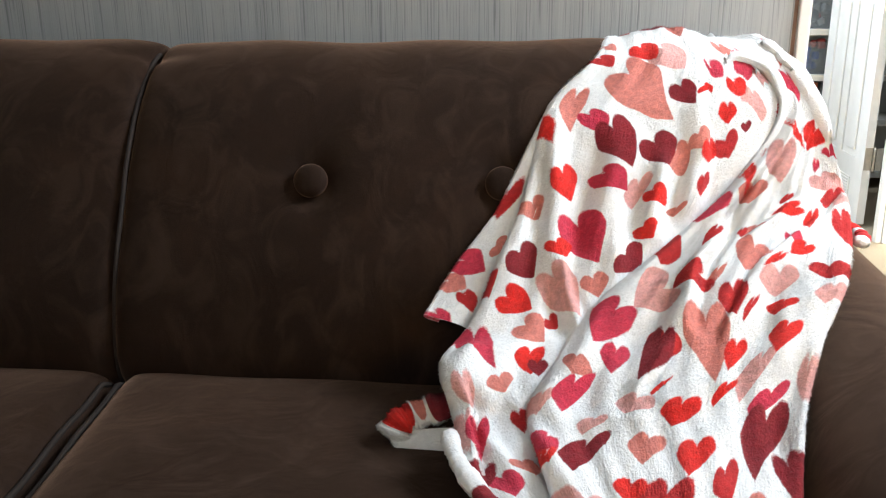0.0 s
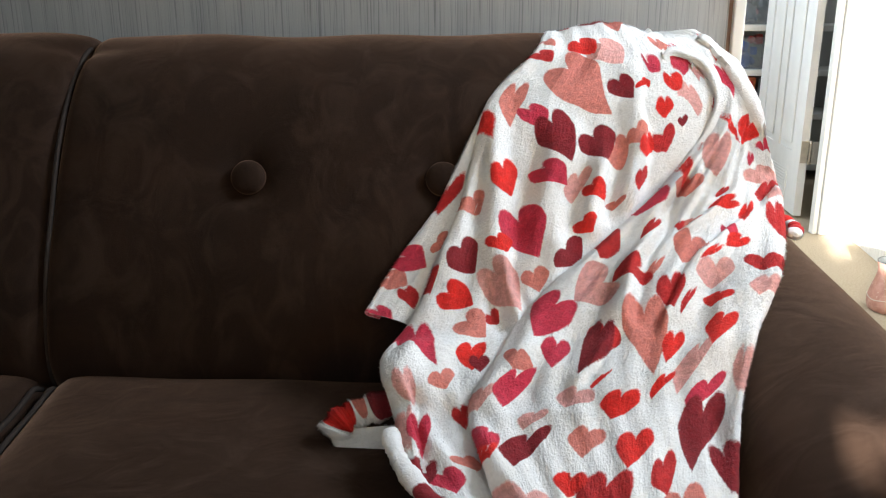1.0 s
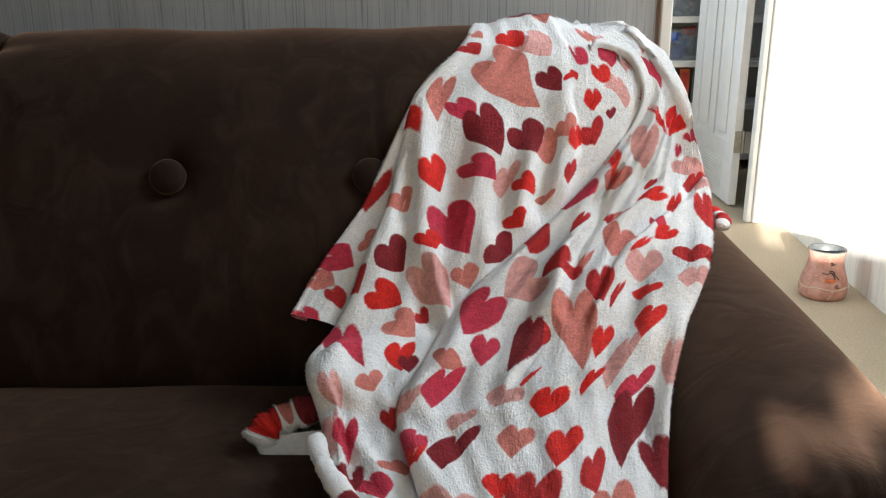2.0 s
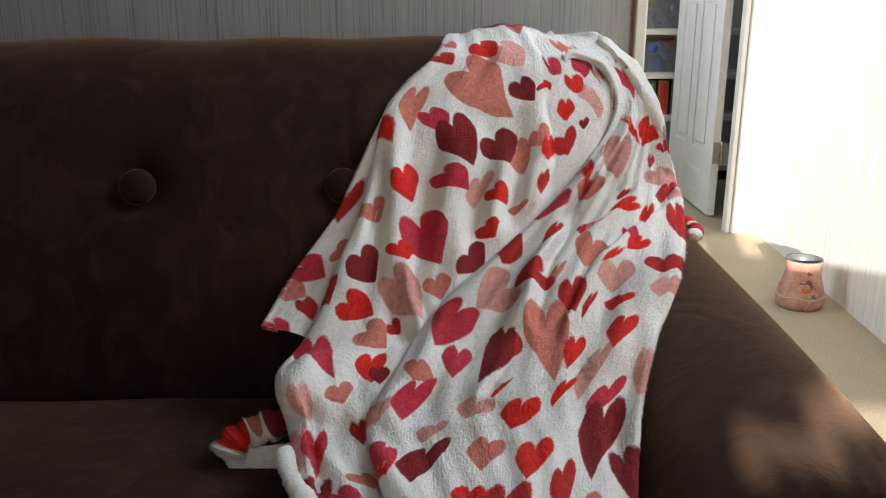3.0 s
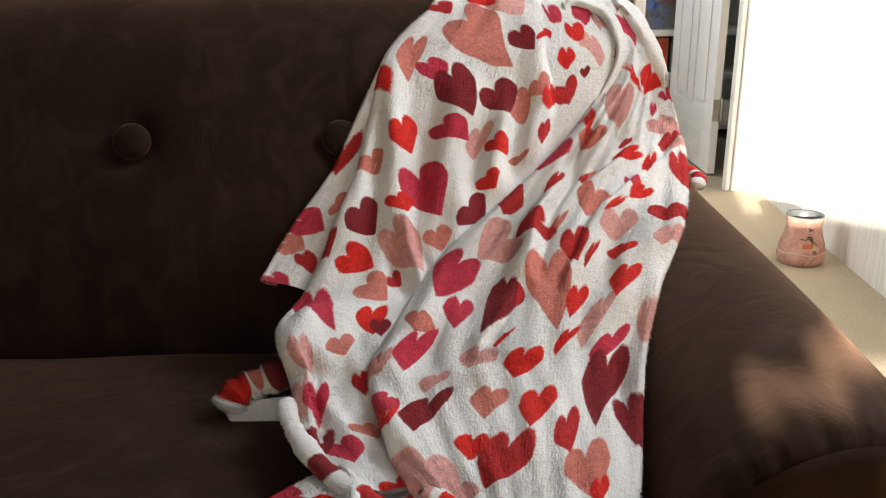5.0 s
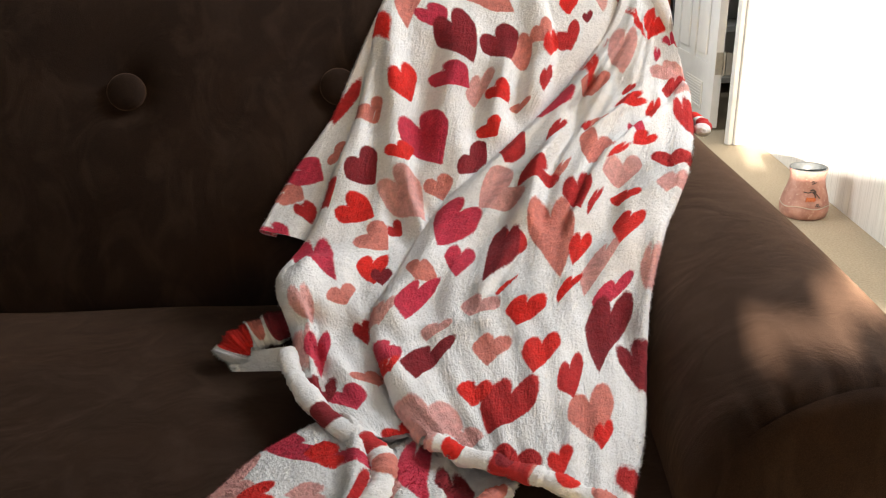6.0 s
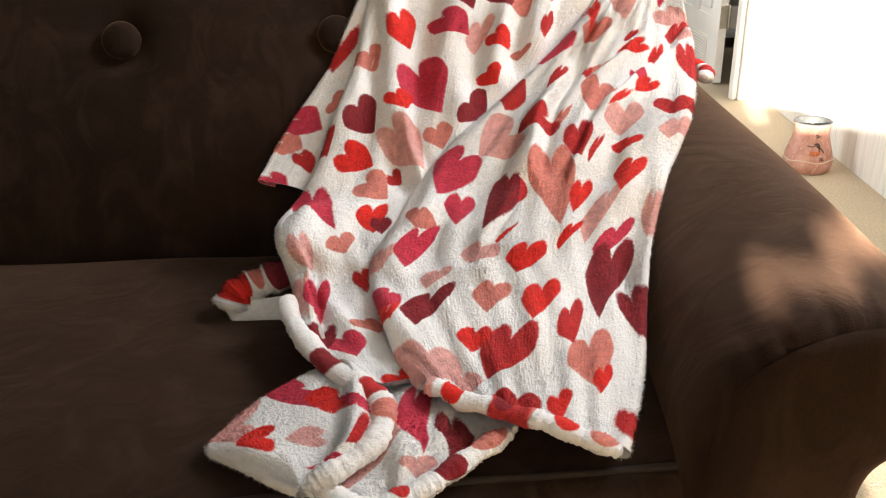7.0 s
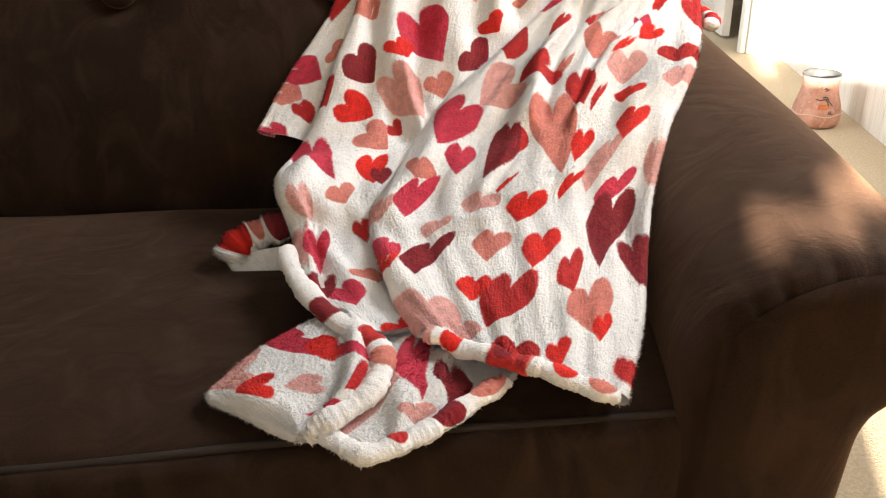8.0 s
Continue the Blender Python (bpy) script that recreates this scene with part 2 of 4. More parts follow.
part("wall_hall", box_bm((-1.60, WALL_Y + 0.11, 0), (-1.50, 3.74, 2.42)), WALLPAINT, None, "cream painted hall wall", False, category="wall", kind="structure")
DOOR_Y = 3.62
wall_with_window("wall_door", (-1.50, DOOR_Y, 0), (2.5, DOOR_Y + 0.12, 2.42), [(0.86, 1.76, 0, 2.05)], WALLPAINT, "hall end wall with a doorway")
part("wall_closet_east", box_bm((2.35, DOOR_Y + 0.12, 0), (2.45, 5.2, 2.42)), WALLPAINT, None, "closet side wall", False, category="wall", kind="structure")
# west closet wall, with an unseen opening added for the closet fill
bm = bmesh.new()
for y0, y1, z0, z1 in ((DOOR_Y + 0.12, 4.0, 0, 2.42), (4.7, 5.2, 0, 2.42), (4.0, 4.7, 0, 0.8), (4.0, 4.7, 1.9, 2.42)):
    box_bm((0.50, y0, z0), (0.60, y1, z1), bm=bm)
part("wall_closet_west", bm, WALLPAINT, None, "closet side wall", False, category="wall", kind="structure")
part("wall_closet_north", box_bm((0.50, 5.12, 0), (2.45, 5.2, 2.42)), WALLPAINT, None, "closet back wall", False, category="wall", kind="structure")

# door frame: jamb lining, moulded casing and a flat filler board
trim = part("trim", box_bm((1.640, DOOR_Y - 0.005, 0), (1.665, DOOR_Y + 0.020, 2.05), 0.002), WHITE_TRIM, None, "white moulded door casing", False,
            category="door frame", kind="structure")
for x0, x1, d in ((1.640, 1.662, 0.022), (1.664, 1.690, 0.030), (1.692, 1.718, 0.024)):
    part("moulding", box_bm((x0, DOOR_Y - d, 0), (x1, DOOR_Y + 0.001, 2.12), 0.005), WHITE_TRIM, trim, "", False)
part("filler_board", box_bm((1.722, DOOR_Y - 0.014, 0), (1.83, DOOR_Y - 0.001, 2.42), 0.002), WHITE_TRIM, trim, "", False)


def panel_door():
    """Leaf in its own frame: x runs from the hinge edge, -y is the visible face."""
    door = empty("door_1")
    W, T, H = 0.76, 0.035, 2.02
    cols = ((0.12, 0.335), (0.425, 0.64))
    rows = ((0.30, 1.02), (1.14, 1.84))
    bm = box_bm((0, -T + 0.008, 0.012), (W, -0.008, H))
    # stiles and rails stand proud of the sunk field, on both faces
    for y0, y1 in ((-T, -T + 0.008), (-0.008, 0)):
        for x0, x1 in ((0, cols[0][0]), (cols[0][1], cols[1][0]), (cols[1][1], W)):
            box_bm((x0, y0, 0.012), (x1, y1, H), bm=bm)
        for z0, z1 in ((0.012, rows[0][0]), (rows[0][1], rows[1][0]), (rows[1][1], H)):
            for x0, x1 in cols:
                box_bm((x0, y0, z0), (x1, y1, z1), bm=bm)
    leaf = part("leaf", bm, WHITE_DOOR, door, "", False)
    for x0, x1 in cols:
        for z0, z1 in rows:
            part("raised_panel", box_bm((x0 + 0.030, -0.0085, z0 + 0.030), (x1 - 0.030, 0.002, z1 - 0.030), 0.007), WHITE_DOOR, leaf, "", False)
    vent = part("vent", box_bm((0.15, 0.0, 0.065), (0.43, 0.006, 0.205), 0.002), WHITE_TRIM, door, "small louvred vent", False)
    for k in range(9):
        z = 0.080 + k * 0.0135
        part("slat", box_bm((0.165, 0.0062, z), (0.415, 0.0100, z + 0.007), 0.001), WHITE_DOOR, vent, "", False)
    for z in (0.262, 1.02, 1.78):
        hinge = part("hinge", box_bm((-0.003, -T + 0.001, z), (0.0, -0.002, z + 0.102), 0.0008), STEEL, door, "satin metal hinge", False)
        part("knuckle", tube_bm([(-0.010, -T - 0.006, z + h) for h in np.linspace(-0.003, 0.105, 8)], 0.0068, 12), STEEL, hinge)
        part("jamb_plate", box_bm((-0.014, -T - 0.040, z), (-0.011, -T - 0.012, z + 0.102), 0.0008), STEEL, hinge, "", False)
    door.matrix_world = pose(1.657, 3.885, 0, 0, 0, 90.5 - 3.0)
    return tagged(door, "white panelled interior door standing open, with vent", "door", kind="structure")


panel_door()

# ---- the sofa ----
SEAT_Z, SEAT_FRONT, CREASE_Y = 0.452, 0.545, 1.085
SEAM_X = -0.505


def back_profile():
    """Front face, rolled top and rear of the backrest as (y, z)."""
    return [(1.135, 0.36), (1.090, 0.43), (1.084, 0.50), (1.108, 0.60), (1.158, 0.70), (1.198, 0.77), (1.256, 0.85), (1.318, 0.905),
            (1.378, 0.934), (1.435, 0.938), (1.490, 0.915), (1.525, 0.86), (1.535, 0.70), (1.535, 0.40), (1.535, 0.12)]



def back_cushion(x0, x1, buttons, parent, pinch0=True, pinch1=True):
    nv, nu = 130, max(40, int((x1 - x0) / 0.008))
    v, u = np.linspace(0, 1, nv), np.linspace(0, 1, nu)
    prof = spline(back_profile(), v)
    d = np.gradient(prof, axis=0)
    d /= np.linalg.norm(d, axis=1)[:, None]
    nrm = np.stack([-d[:, 1], d[:, 0]], 1)                     # outwards, to the room
    x = x0 + (x1 - x0) * u
    dist = np.minimum((x - x0) if pinch0 else 9.0, (x1 - x) if pinch1 else 9.0)
    sink = -0.014 * np.exp(-dist / 0.007) - 0.010 * np.exp(-dist / 0.05)
    off = np.broadcast_to(sink, (nv, nu)).copy()
    X, Z = np.meshgrid(x, prof[:, 1])
    front = (v < 0.62)[:, None]
    for bx, bz in buttons:
        r = np.hypot(X - bx, Z - bz)
        off += front * (-0.025 * np.exp(-(r / 0.031) ** 2) - 0.006 * np.exp(-(r / 0.09) ** 2))
    # gathered creases at the top of the seam and slow unevenness of the stuffing
    for sx, on in ((x0, pinch0), (x1, pinch1)):
        if on:
            off += -0.010 * bell(Z, 0.925, 0.010) * np.exp(-np.abs(X - sx) / 0.055) * (v > 0.35)[:, None] * (v < 0.62)[:, None]
    off += 0.004 * np.sin(7 * X + 3 * Z) * np.cos(9 * Z) + 0.002 * np.sin(23 * X - 11 * Z)
    y = prof[:, 0][:, None] + off * nrm[:, 0][:, None]
    z = prof[:, 1][:, None] + off * nrm[:, 1][:, None]
    return part("back_cushion", grid_bm(np.stack([X, y, z], 2)), SUEDE, parent, "rounded backrest panel with button tufting")


def covered_button(x, z, parent):
    y = float(np.interp(z, [0.6, 0.7, 0.77, 0.85], [1.108, 1.158, 1.198, 1.256])) + 0.004
    bm = lathe_bm([(0.0265, -0.008), (0.0268, -0.002), (0.0262, 0.002), (0.0235, 0.0055), (0.018, 0.0080), (0.010, 0.0095), (0.0004, 0.0100)], 36)
    ob = part("button", bm, SUEDE, parent, "large fabric-covered button")
    ob.matrix_local = pose(x, y, z, 62, 0, 0)
    return ob


def askew(x):
    """The seat's front edge recedes a little towards the arm."""
    return 0.053 * (np.asarray(x) + 0.172)


def seat_cushion(x0, x1, parent, slant=0.0, round0=True, round1=True):
    prof = [(1.20, 0.415), (1.12, 0.438), (1.06, 0.450), (0.95, 0.455), (0.80, 0.458), (0.68, 0.456), (0.59, 0.452), (0.556, 0.447), (0.543, 0.440)]
    nv, nu = 90, max(40, int((x1 - x0) / 0.008))
    v, u = np.linspace(0, 1, nv), np.linspace(0, 1, nu)
    p = spline(prof, v)
    Y, Z = np.repeat(p[:, :1], nu, 1), np.repeat(p[:, 1:], nu, 1)
    X = x0 + (x1 - x0) * u[None, :] + slant * (1.08 - Y) * (1 if round1 else 0) * u[None, :] + slant * (1.08 - Y) * (1 if round0 else 0) * (1 - u[None, :])
    dist = np.minimum(u * (x1 - x0) if round0 else 9.0, (1 - u) * (x1 - x0) if round1 else 9.0)[None, :]
    Z = Z - 0.040 * np.exp(-dist / 0.011) - 0.012 * np.exp(-dist / 0.045)
    Z += 0.0025 * np.sin(8 * X + 5 * Y) + 0.0015 * np.sin(19 * X - 13 * Y)
    Y = Y + askew(X) * (1 - step(0.60, 0.90, Y))
    return part("seat_cushion", grid_bm(np.stack([X, Y, Z], 2)), SUEDE, parent, "flat seat cushion of brushed brown suede")


def seat_front(x0, x1, parent):
    prof = [(0.545, 0.440), (0.535, 0.437), (0.527, 0.425), (0.523, 0.39), (0.522, 0.30), (0.526, 0.16), (0.540, 0.13), (0.60, 0.13)]
    v, x = np.linspace(0, 1, 60), np.linspace(x0, x1, 160)
    p = spline(prof, v)
    X = np.repeat(x[None, :], 60, 0)
    wav = 0.002 * np.sin(13 * X) + 0.0012 * np.sin(41 * X + 20 * p[:, 1:])
    return part("seat_front", grid_bm(np.stack([X, p[:, :1] + wav + askew(X), np.repeat(p[:, 1:], 160, 1)], 2)), SUEDE, parent, "front band below the cushion piping")


def arm_profile():
    """Section of the rolled arm as (x, z), from its inner foot over the top to its outer foot."""
    return [(0.425, 0.10), (0.425, 0.30), (0.425, 0.40), (0.428, 0.46), (0.437, 0.51), (0.460, 0.558), (0.505, 0.592), (0.562, 0.608), (0.618, 0.603), (0.658, 0.580),
            (0.676, 0.545), (0.660, 0.495), (0.614, 0.450), (0.590, 0.36), (0.578, 0.22), (0.575, 0.10)]


ARM_FRONT, ARM_SLANT = 0.545, 0.087


def arm_body(parent):
    nv, nu = 110, 150
    p = spline(arm_profile(), np.linspace(0, 1, nu))
    c = np.array([0.54, 0.46])
    s = np.concatenate([np.linspace(0, 0.12, 34), np.linspace(0.125, 1, nv - 34)])
    rows = []
    for k in s:
        y = ARM_FRONT + k * 1.02
        # the front edge is pulled in over the facing and gathered into small pleats
        pull = 0.020 * math.exp(-k / 0.012)
        q = p + (c - p) / np.linalg.norm(c - p, axis=1)[:, None] * pull
        t = np.linspace(0, 1, nu)
        top = step(0.30, 0.40, t) * (1 - step(0.62, 0.74, t))
        pleat = 0.0065 * np.exp(-k / 0.030) * top * np.maximum(0, np.sin(t * 190 + 2.2 * np.sin(t * 37))) ** 3
        q = q + (c - q) / np.linalg.norm(c - q, axis=1)[:, None] * pleat[:, None]
        wave = 0.0025 * math.sin(11 * y) * np.sin(5 * t * math.pi)
        rows.append(np.stack([q[:, 0] + ARM_SLANT * (y - 0.60) + wave, np.full(nu, y), q[:, 1] + 0.004 * np.sin(6 * y + 4 * t)], 1))
    return part("arm", grid_bm(np.array(rows)), SUEDE, parent, "rolled arm with gathered pleats at its front")


def arm_facing(parent):
    """Slightly domed front of the arm inside the gathered edge."""
    nu = 150
    p = spline(arm_profile(), np.linspace(0, 1, nu))
    c = np.array([0.54, 0.46])
    rim = p + (c - p) / np.linalg.norm(c - p, axis=1)[:, None] * 0.017
    spine = np.stack([np.interp(rim[:, 1], [0.10, 0.40, 0.47], [0.512, 0.518, 0.56]), np.minimum(rim[:, 1], 0.49)], 1)
    rows = []
    for f in np.linspace(0, 1, 26):
        q = rim + (spine - rim) * f
        y = ARM_FRONT + 0.002 - 0.022 * math.sqrt(max(0.0, 1 - (1 - f) ** 2)) + 0.0015 * np.sin(q[:, 1] * 40 + q[:, 0] * 25)
        rows.append(np.stack([q[:, 0] + ARM_SLANT * (y - 0.60), y, q[:, 1]], 1))
    return part("arm_facing", grid_bm(np.array(rows)), SUEDE, parent, "")


def build_sofa():
    sofa = empty("sofa")
    back_cushion(SEAM_X, 0.535, ((-0.198, 0.738), (0.101, 0.738)), sofa, True, True)
    back_cushion(-1.75, SEAM_X, ((-0.92, 0.738), (-1.34, 0.738)), sofa, True, True)
    for x in (-0.198, 0.101, -0.92, -1.34):
        covered_button(x, 0.738, sofa)
    t = np.linspace(0, 1, 70)
    prof = spline(back_profile(), 0.02 + 0.56 * t)
    seam = np.stack([np.full(70, SEAM_X) + 0.004 * np.sin(5 * t), prof[:, 0] + 0.012 * (1 - step(0.7, 1, t)) + 0.004, prof[:, 1] - 0.020 * step(0.55, 0.9, t)], 1)
    part("piping", tube_bm(seam, 0.0038, 8), SUEDE_DARK, sofa, "thin welt along the backrest seam")
    seat_cushion(-0.496, 0.50, sofa, 0.12, True, False)
    seat_cushion(-1.75, -0.504, sofa, 0.12, False, True)
    for sx, off in ((-0.5085, -0.004), (-0.4915, 0.004)):
        y = np.linspace(1.09, 0.545, 50)
        line = np.stack([sx + off + 0.12 * (1.08 - y), y, 0.437 + 0.002 * np.sin(30 * y) - 0.02 * step(1.05, 1.10, y)], 1)
        part("seat_piping", tube_bm(line, 0.0042, 8), SUEDE_DARK, sofa)
    seat_front(-1.75, 0.46, sofa)
    x = np.linspace(-1.75, 0.45, 140)
    part("front_piping", tube_bm(np.stack([x, 0.545 + askew(x) + 0.002 * np.sin(9 * x), 0.4415 + 0.0015 * np.sin(14 * x)], 1), 0.0040, 8), SUEDE_DARK, sofa, "raised welt along the seat front")
    arm_body(sofa)
    arm_facing(sofa)
    part("base", box_bm((-1.74, 0.56, 0.09), (0.56, 1.50, 0.40), 0.01), SUEDE_DARK, sofa)
    for lx in (-1.66, 0.53):
        for ly in (0.60, 1.44):
            part("leg", lathe_bm([(0.0, 0.0), (0.018, 0.0), (0.021, 0.04), (0.026, 0.095), (0.0, 0.095)], 16), RAW_EDGE, sofa).location = (lx, ly, 0)
    return tagged(sofa, "dark brown suede sofa with button-tufted back and rolled arm", "sofa")


build_sofa()

# ---- the blanket ----
def soften(Q, passes=2, reach=2):
    """Evens out kinks that thick fleece would not hold."""
    for _ in range(passes):
        for axis in (0, 1):
            pad = [(0, 0)] * 3
            pad[axis] = (reach, reach)
            R = np.pad(Q, pad, mode="reflect", reflect_type="odd")
            n = Q.shape[axis]
            Q = sum(np.take(R, range(k, k + n), axis) for k in range(2 * reach + 1)) / (2 * reach + 1)
    return Q


def sheet_points(left, right, nv, nu, lift, folds=(), rough=0.0, inset=(0.0, 0.0), inset_from=-1.0):
    """A draped sheet between two guide lines. lift(u, v) puffs it out along its normal; folds are
    (u0, v0, u1, v1, height, width, lap) along a line of the sheet: soft ridges, valleys where the height is negative, and
    where lap is -1 or 1 a fold whose left or right side stands up and drops sharply into a crease."""
    v, u = np.linspace(0, 1, nv), np.linspace(0, 1, nu)
    L, R = spline(left, v), spline(right, v)
    across = (R - L) / np.linalg.norm(R - L, axis=1)[:, None]
    tuck = step(inset_from, inset_from + 0.15, v)[:, None]
    L, R = L + across * inset[0] * tuck, R - across * inset[1] * tuck
    P = L[:, None] * (1 - u)[None, :, None] + R[:, None] * u[None, :, None]
    dv, du = np.gradient(P, axis=0), np.gradient(P, axis=1)
    N = np.cross(du, dv)
    N /= np.linalg.norm(N, axis=2)[..., None] + 1e-9
    N *= np.sign(np.sum(N * np.array([0, -0.7, 0.7]), axis=2))[..., None]
    U, V = np.meshgrid(u, v)
    h = lift(U, V)
    span = np.linalg.norm(R - L, axis=1)
    tall = np.linalg.norm(np.diff((L + R) / 2, axis=0), axis=1).sum()
    for u0, v0, u1, v1, height, width, lap in folds:
        wide = np.interp((v0 + v1) / 2, v, span)
        A, B = (U - u0) * wide, (V - v0) * tall
        a1, b1 = (u1 - u0) * wide, (v1 - v0) * tall
        size = math.hypot(a1, b1)
        t = (A * a1 + B * b1) / size ** 2
        d = (A * b1 - B * a1) / size * (1 if b1 > 0 else -1)      # to the right of the line
        d = d + 0.10 * width * np.sin(9 * t + 40 * u0)
        fade = step(-0.22, 0.22, t) * (1 - step(0.78, 1.22, t))
        if lap:
            s = d * lap
            shape = np.where(s > 0, np.exp(-(s / width) ** 2), np.exp(-(s / (0.22 * width)) ** 2)) - 0.35 * np.exp(-((s + 0.5 * width) / (0.35 * width)) ** 2)
        else:
            shape = np.exp(-(d / width) ** 2)
        h = h + height * fade * shape
    h = h + rough * (np.sin(31 * U + 17 * V) * np.sin(23 * V - 11 * U) + 0.5 * np.sin(57 * U - 43 * V))
    Q = P + N * h[..., None]
    # nowhere may the cloth sink into the backrest
    prof = np.array(back_profile()[2:10])
    face = np.interp(Q[..., 2], prof[:, 1], prof[:, 0]) - 0.010
    Q[..., 1] = np.where((Q[..., 2] > 0.50) & (Q[..., 2] < 0.930) & (Q[..., 1] < 1.44), np.minimum(Q[..., 1], face), Q[..., 1])
    top = np.array(back_profile()[5:12])
    crown = np.interp(Q[..., 1], top[:, 0], top[:, 1]) + 0.008 - 0.14 * step(0.52, 0.62, Q[..., 0])
    Q[..., 2] = np.where((Q[..., 1] > 1.25) & (Q[..., 1] < 1.525) & (Q[..., 0] < 0.62), np.maximum(Q[..., 2], crown), Q[..., 2])
    return soften(Q), N


def curl(P, N, side, radius, turns=0.5, steps=10, taper=0.0):
    """Rolls one long edge of the sheet under, as at a fold: side 0 is the left edge, -1 the right one."""
    edge, inner = P[:, side], P[:, 1 if side == 0 else -2]
    out = edge - inner
    w = min(21, len(out) // 4)
    out = np.stack([np.convolve(np.pad(out[:, k], w, mode='edge'), np.ones(2 * w + 1) / (2 * w + 1), 'valid') for k in range(3)], 1)
    out /= np.linalg.norm(out, axis=1)[:, None] + 1e-9
    n = N[:, side]
    radius = radius * (1 - taper * (1 - step(0.28, 0.42, np.linspace(0, 1, len(P)))))[:, None]
    rolled = [edge + radius * (math.sin(a) * out - (1 - math.cos(a)) * n) for a in np.linspace(0, turns * 2 * math.pi, steps + 1)[1:]]
    for k in range(1, 5):
        rolled.append(rolled[steps - 1] - out * 0.004 * k)
    rolled = np.stack(rolled, 1)
    return np.concatenate([rolled[:, ::-1], P], 1) if side == 0 else np.concatenate([P, rolled], 1)


def heart_field(a, b):
    """Signed size of a heart's inside: a runs from the notch (0) to the tip (1), b across in half widths."""
    b = np.abs(b)
    lobe = np.hypot((b - 0.475) / 0.525, (a - 0.26) / 0.50)
    upper = 0.5 * (1 - lobe)
    t = np.clip((a - 0.26) / 0.74, 0, 1)
    lower = 0.8 * (1 - t ** 1.28 - b)
    lower = np.where(a < 1, lower, -0.8 * b - (a - 1))
    return np.where(a < 0.26, upper, lower)


def print_hearts(ob, P, N, nv, nu, hearts):
    """Writes one attribute a colour: how far each place lies inside that colour's hearts, in metres."""
    flat = P.reshape(-1, 3)
    G = flat.reshape(nv, nu, 3)
    marks = {key: np.full(len(flat), -0.02) for key, _ in PRINTS}
    def at(u, v):
        i, j = int(round(np.clip(v, 0, 1) * (nv - 1))), int(round(np.clip(u, 0, 1) * (nu - 1)))
        return G[i, j]
    V, U = [x.reshape(-1) for x in np.meshgrid(np.linspace(0, 1, nv), np.linspace(0, 1, nu), indexing="ij")]
    for k, (key, u0, v0, u1, v1, bu, bv) in enumerate(hearts):
        m = np.linalg.pinv(np.array([[u1 - u0, bu], [v1 - v0, bv]]))
        a = m[0, 0] * (U - u0) + m[0, 1] * (V - v0)      # from the notch to the tip
        b = m[1, 0] * (U - u0) + m[1, 1] * (V - v0)      # from the middle to a flank
        b = b + 0.05 * np.sin(5 * a + 1.7 * k)           # hand-painted, so never quite even
        half = np.linalg.norm(at(u0 + bu, v0 + bv) - at(u0 - bu, v0 - bv)) / 2
        f = heart_field(a, b) * max(half, 0.005)
        marks[key] = np.maximum(marks[key], np.clip(f, -0.02, 0.02))
    return marks


def pile(front, n, marks, parent, density=300000, length=0.0035, width=0.0007):
    """Short soft fibres over the face of a sheet, each one thin triangle in the print's colour."""
    rs = np.random.RandomState(11)
    rows, cols = front.shape[:2]
    a = np.linalg.norm(np.cross(front[1:, :-1] - front[:-1, :-1], front[:-1, 1:] - front[:-1, :-1]), axis=2).reshape(-1)
    count = int(min(a.sum() * density, 100000))
    cell = rs.choice(len(a), count, p=a / a.sum())
    i, j = cell // (cols - 1), cell % (cols - 1)
    f, g = rs.rand(count, 1), rs.rand(count, 1)

    def blend(x):
        return (x[i, j] * (1 - f) + x[i + 1, j] * f) * (1 - g) + (x[i, j + 1] * (1 - f) + x[i + 1, j + 1] * f) * g
    base, nn = blend(front), blend(n)
    nn /= np.linalg.norm(nn, axis=1)[:, None] + 1e-9
    # fibres lie in loose swirls over the cloth
    swirl = np.stack([np.sin(41 * base[:, 0] + 23 * base[:, 2]), np.cos(37 * base[:, 1] - 29 * base[:, 0]), np.sin(31 * base[:, 2] + 19 * base[:, 1])], 1)
    lean = swirl * 0.8 + rs.standard_normal((count, 3)) * 0.55 + np.array([0, -0.2, -0.4])
    way = nn * 0.75 + lean * 0.75
    way /= np.linalg.norm(way, axis=1)[:, None]
    side = np.cross(way, nn + rs.standard_normal((count, 3)) * 0.15)
    side /= np.linalg.norm(side, axis=1)[:, None] + 1e-9
    long = length * rs.uniform(0.5, 1.15, (count, 1))
    vs = np.stack([base - side * width / 2, base + side * width / 2, base + way * long], 1).reshape(-1, 3)
    me = bpy.data.meshes.new("fleece_nap")
    me.from_pydata(vs.tolist(), [], np.arange(3 * count).reshape(-1, 3).tolist())
    me.polygons.foreach_set("use_smooth", np.ones(count, bool))
    me.normals_split_custom_set_from_vertices(np.repeat(nn, 3, 0).tolist())
    for key, _ in PRINTS:
        at = me.attributes.new(key, "FLOAT", "POINT")
        col = np.full(3 * count, -0.02, np.float32)
        if marks is not None:
            col = np.repeat(blend(np.asarray(marks[key]).reshape(rows, cols, 1))[:, 0], 3).astype(np.float32)
        at.data.foreach_set("value", col)
    me.materials.append(FLEECE)
    ob = new("fleece_nap", me)
    ob.parent = parent
    return tagged(ob, "soft plush pile", kind="stuff")


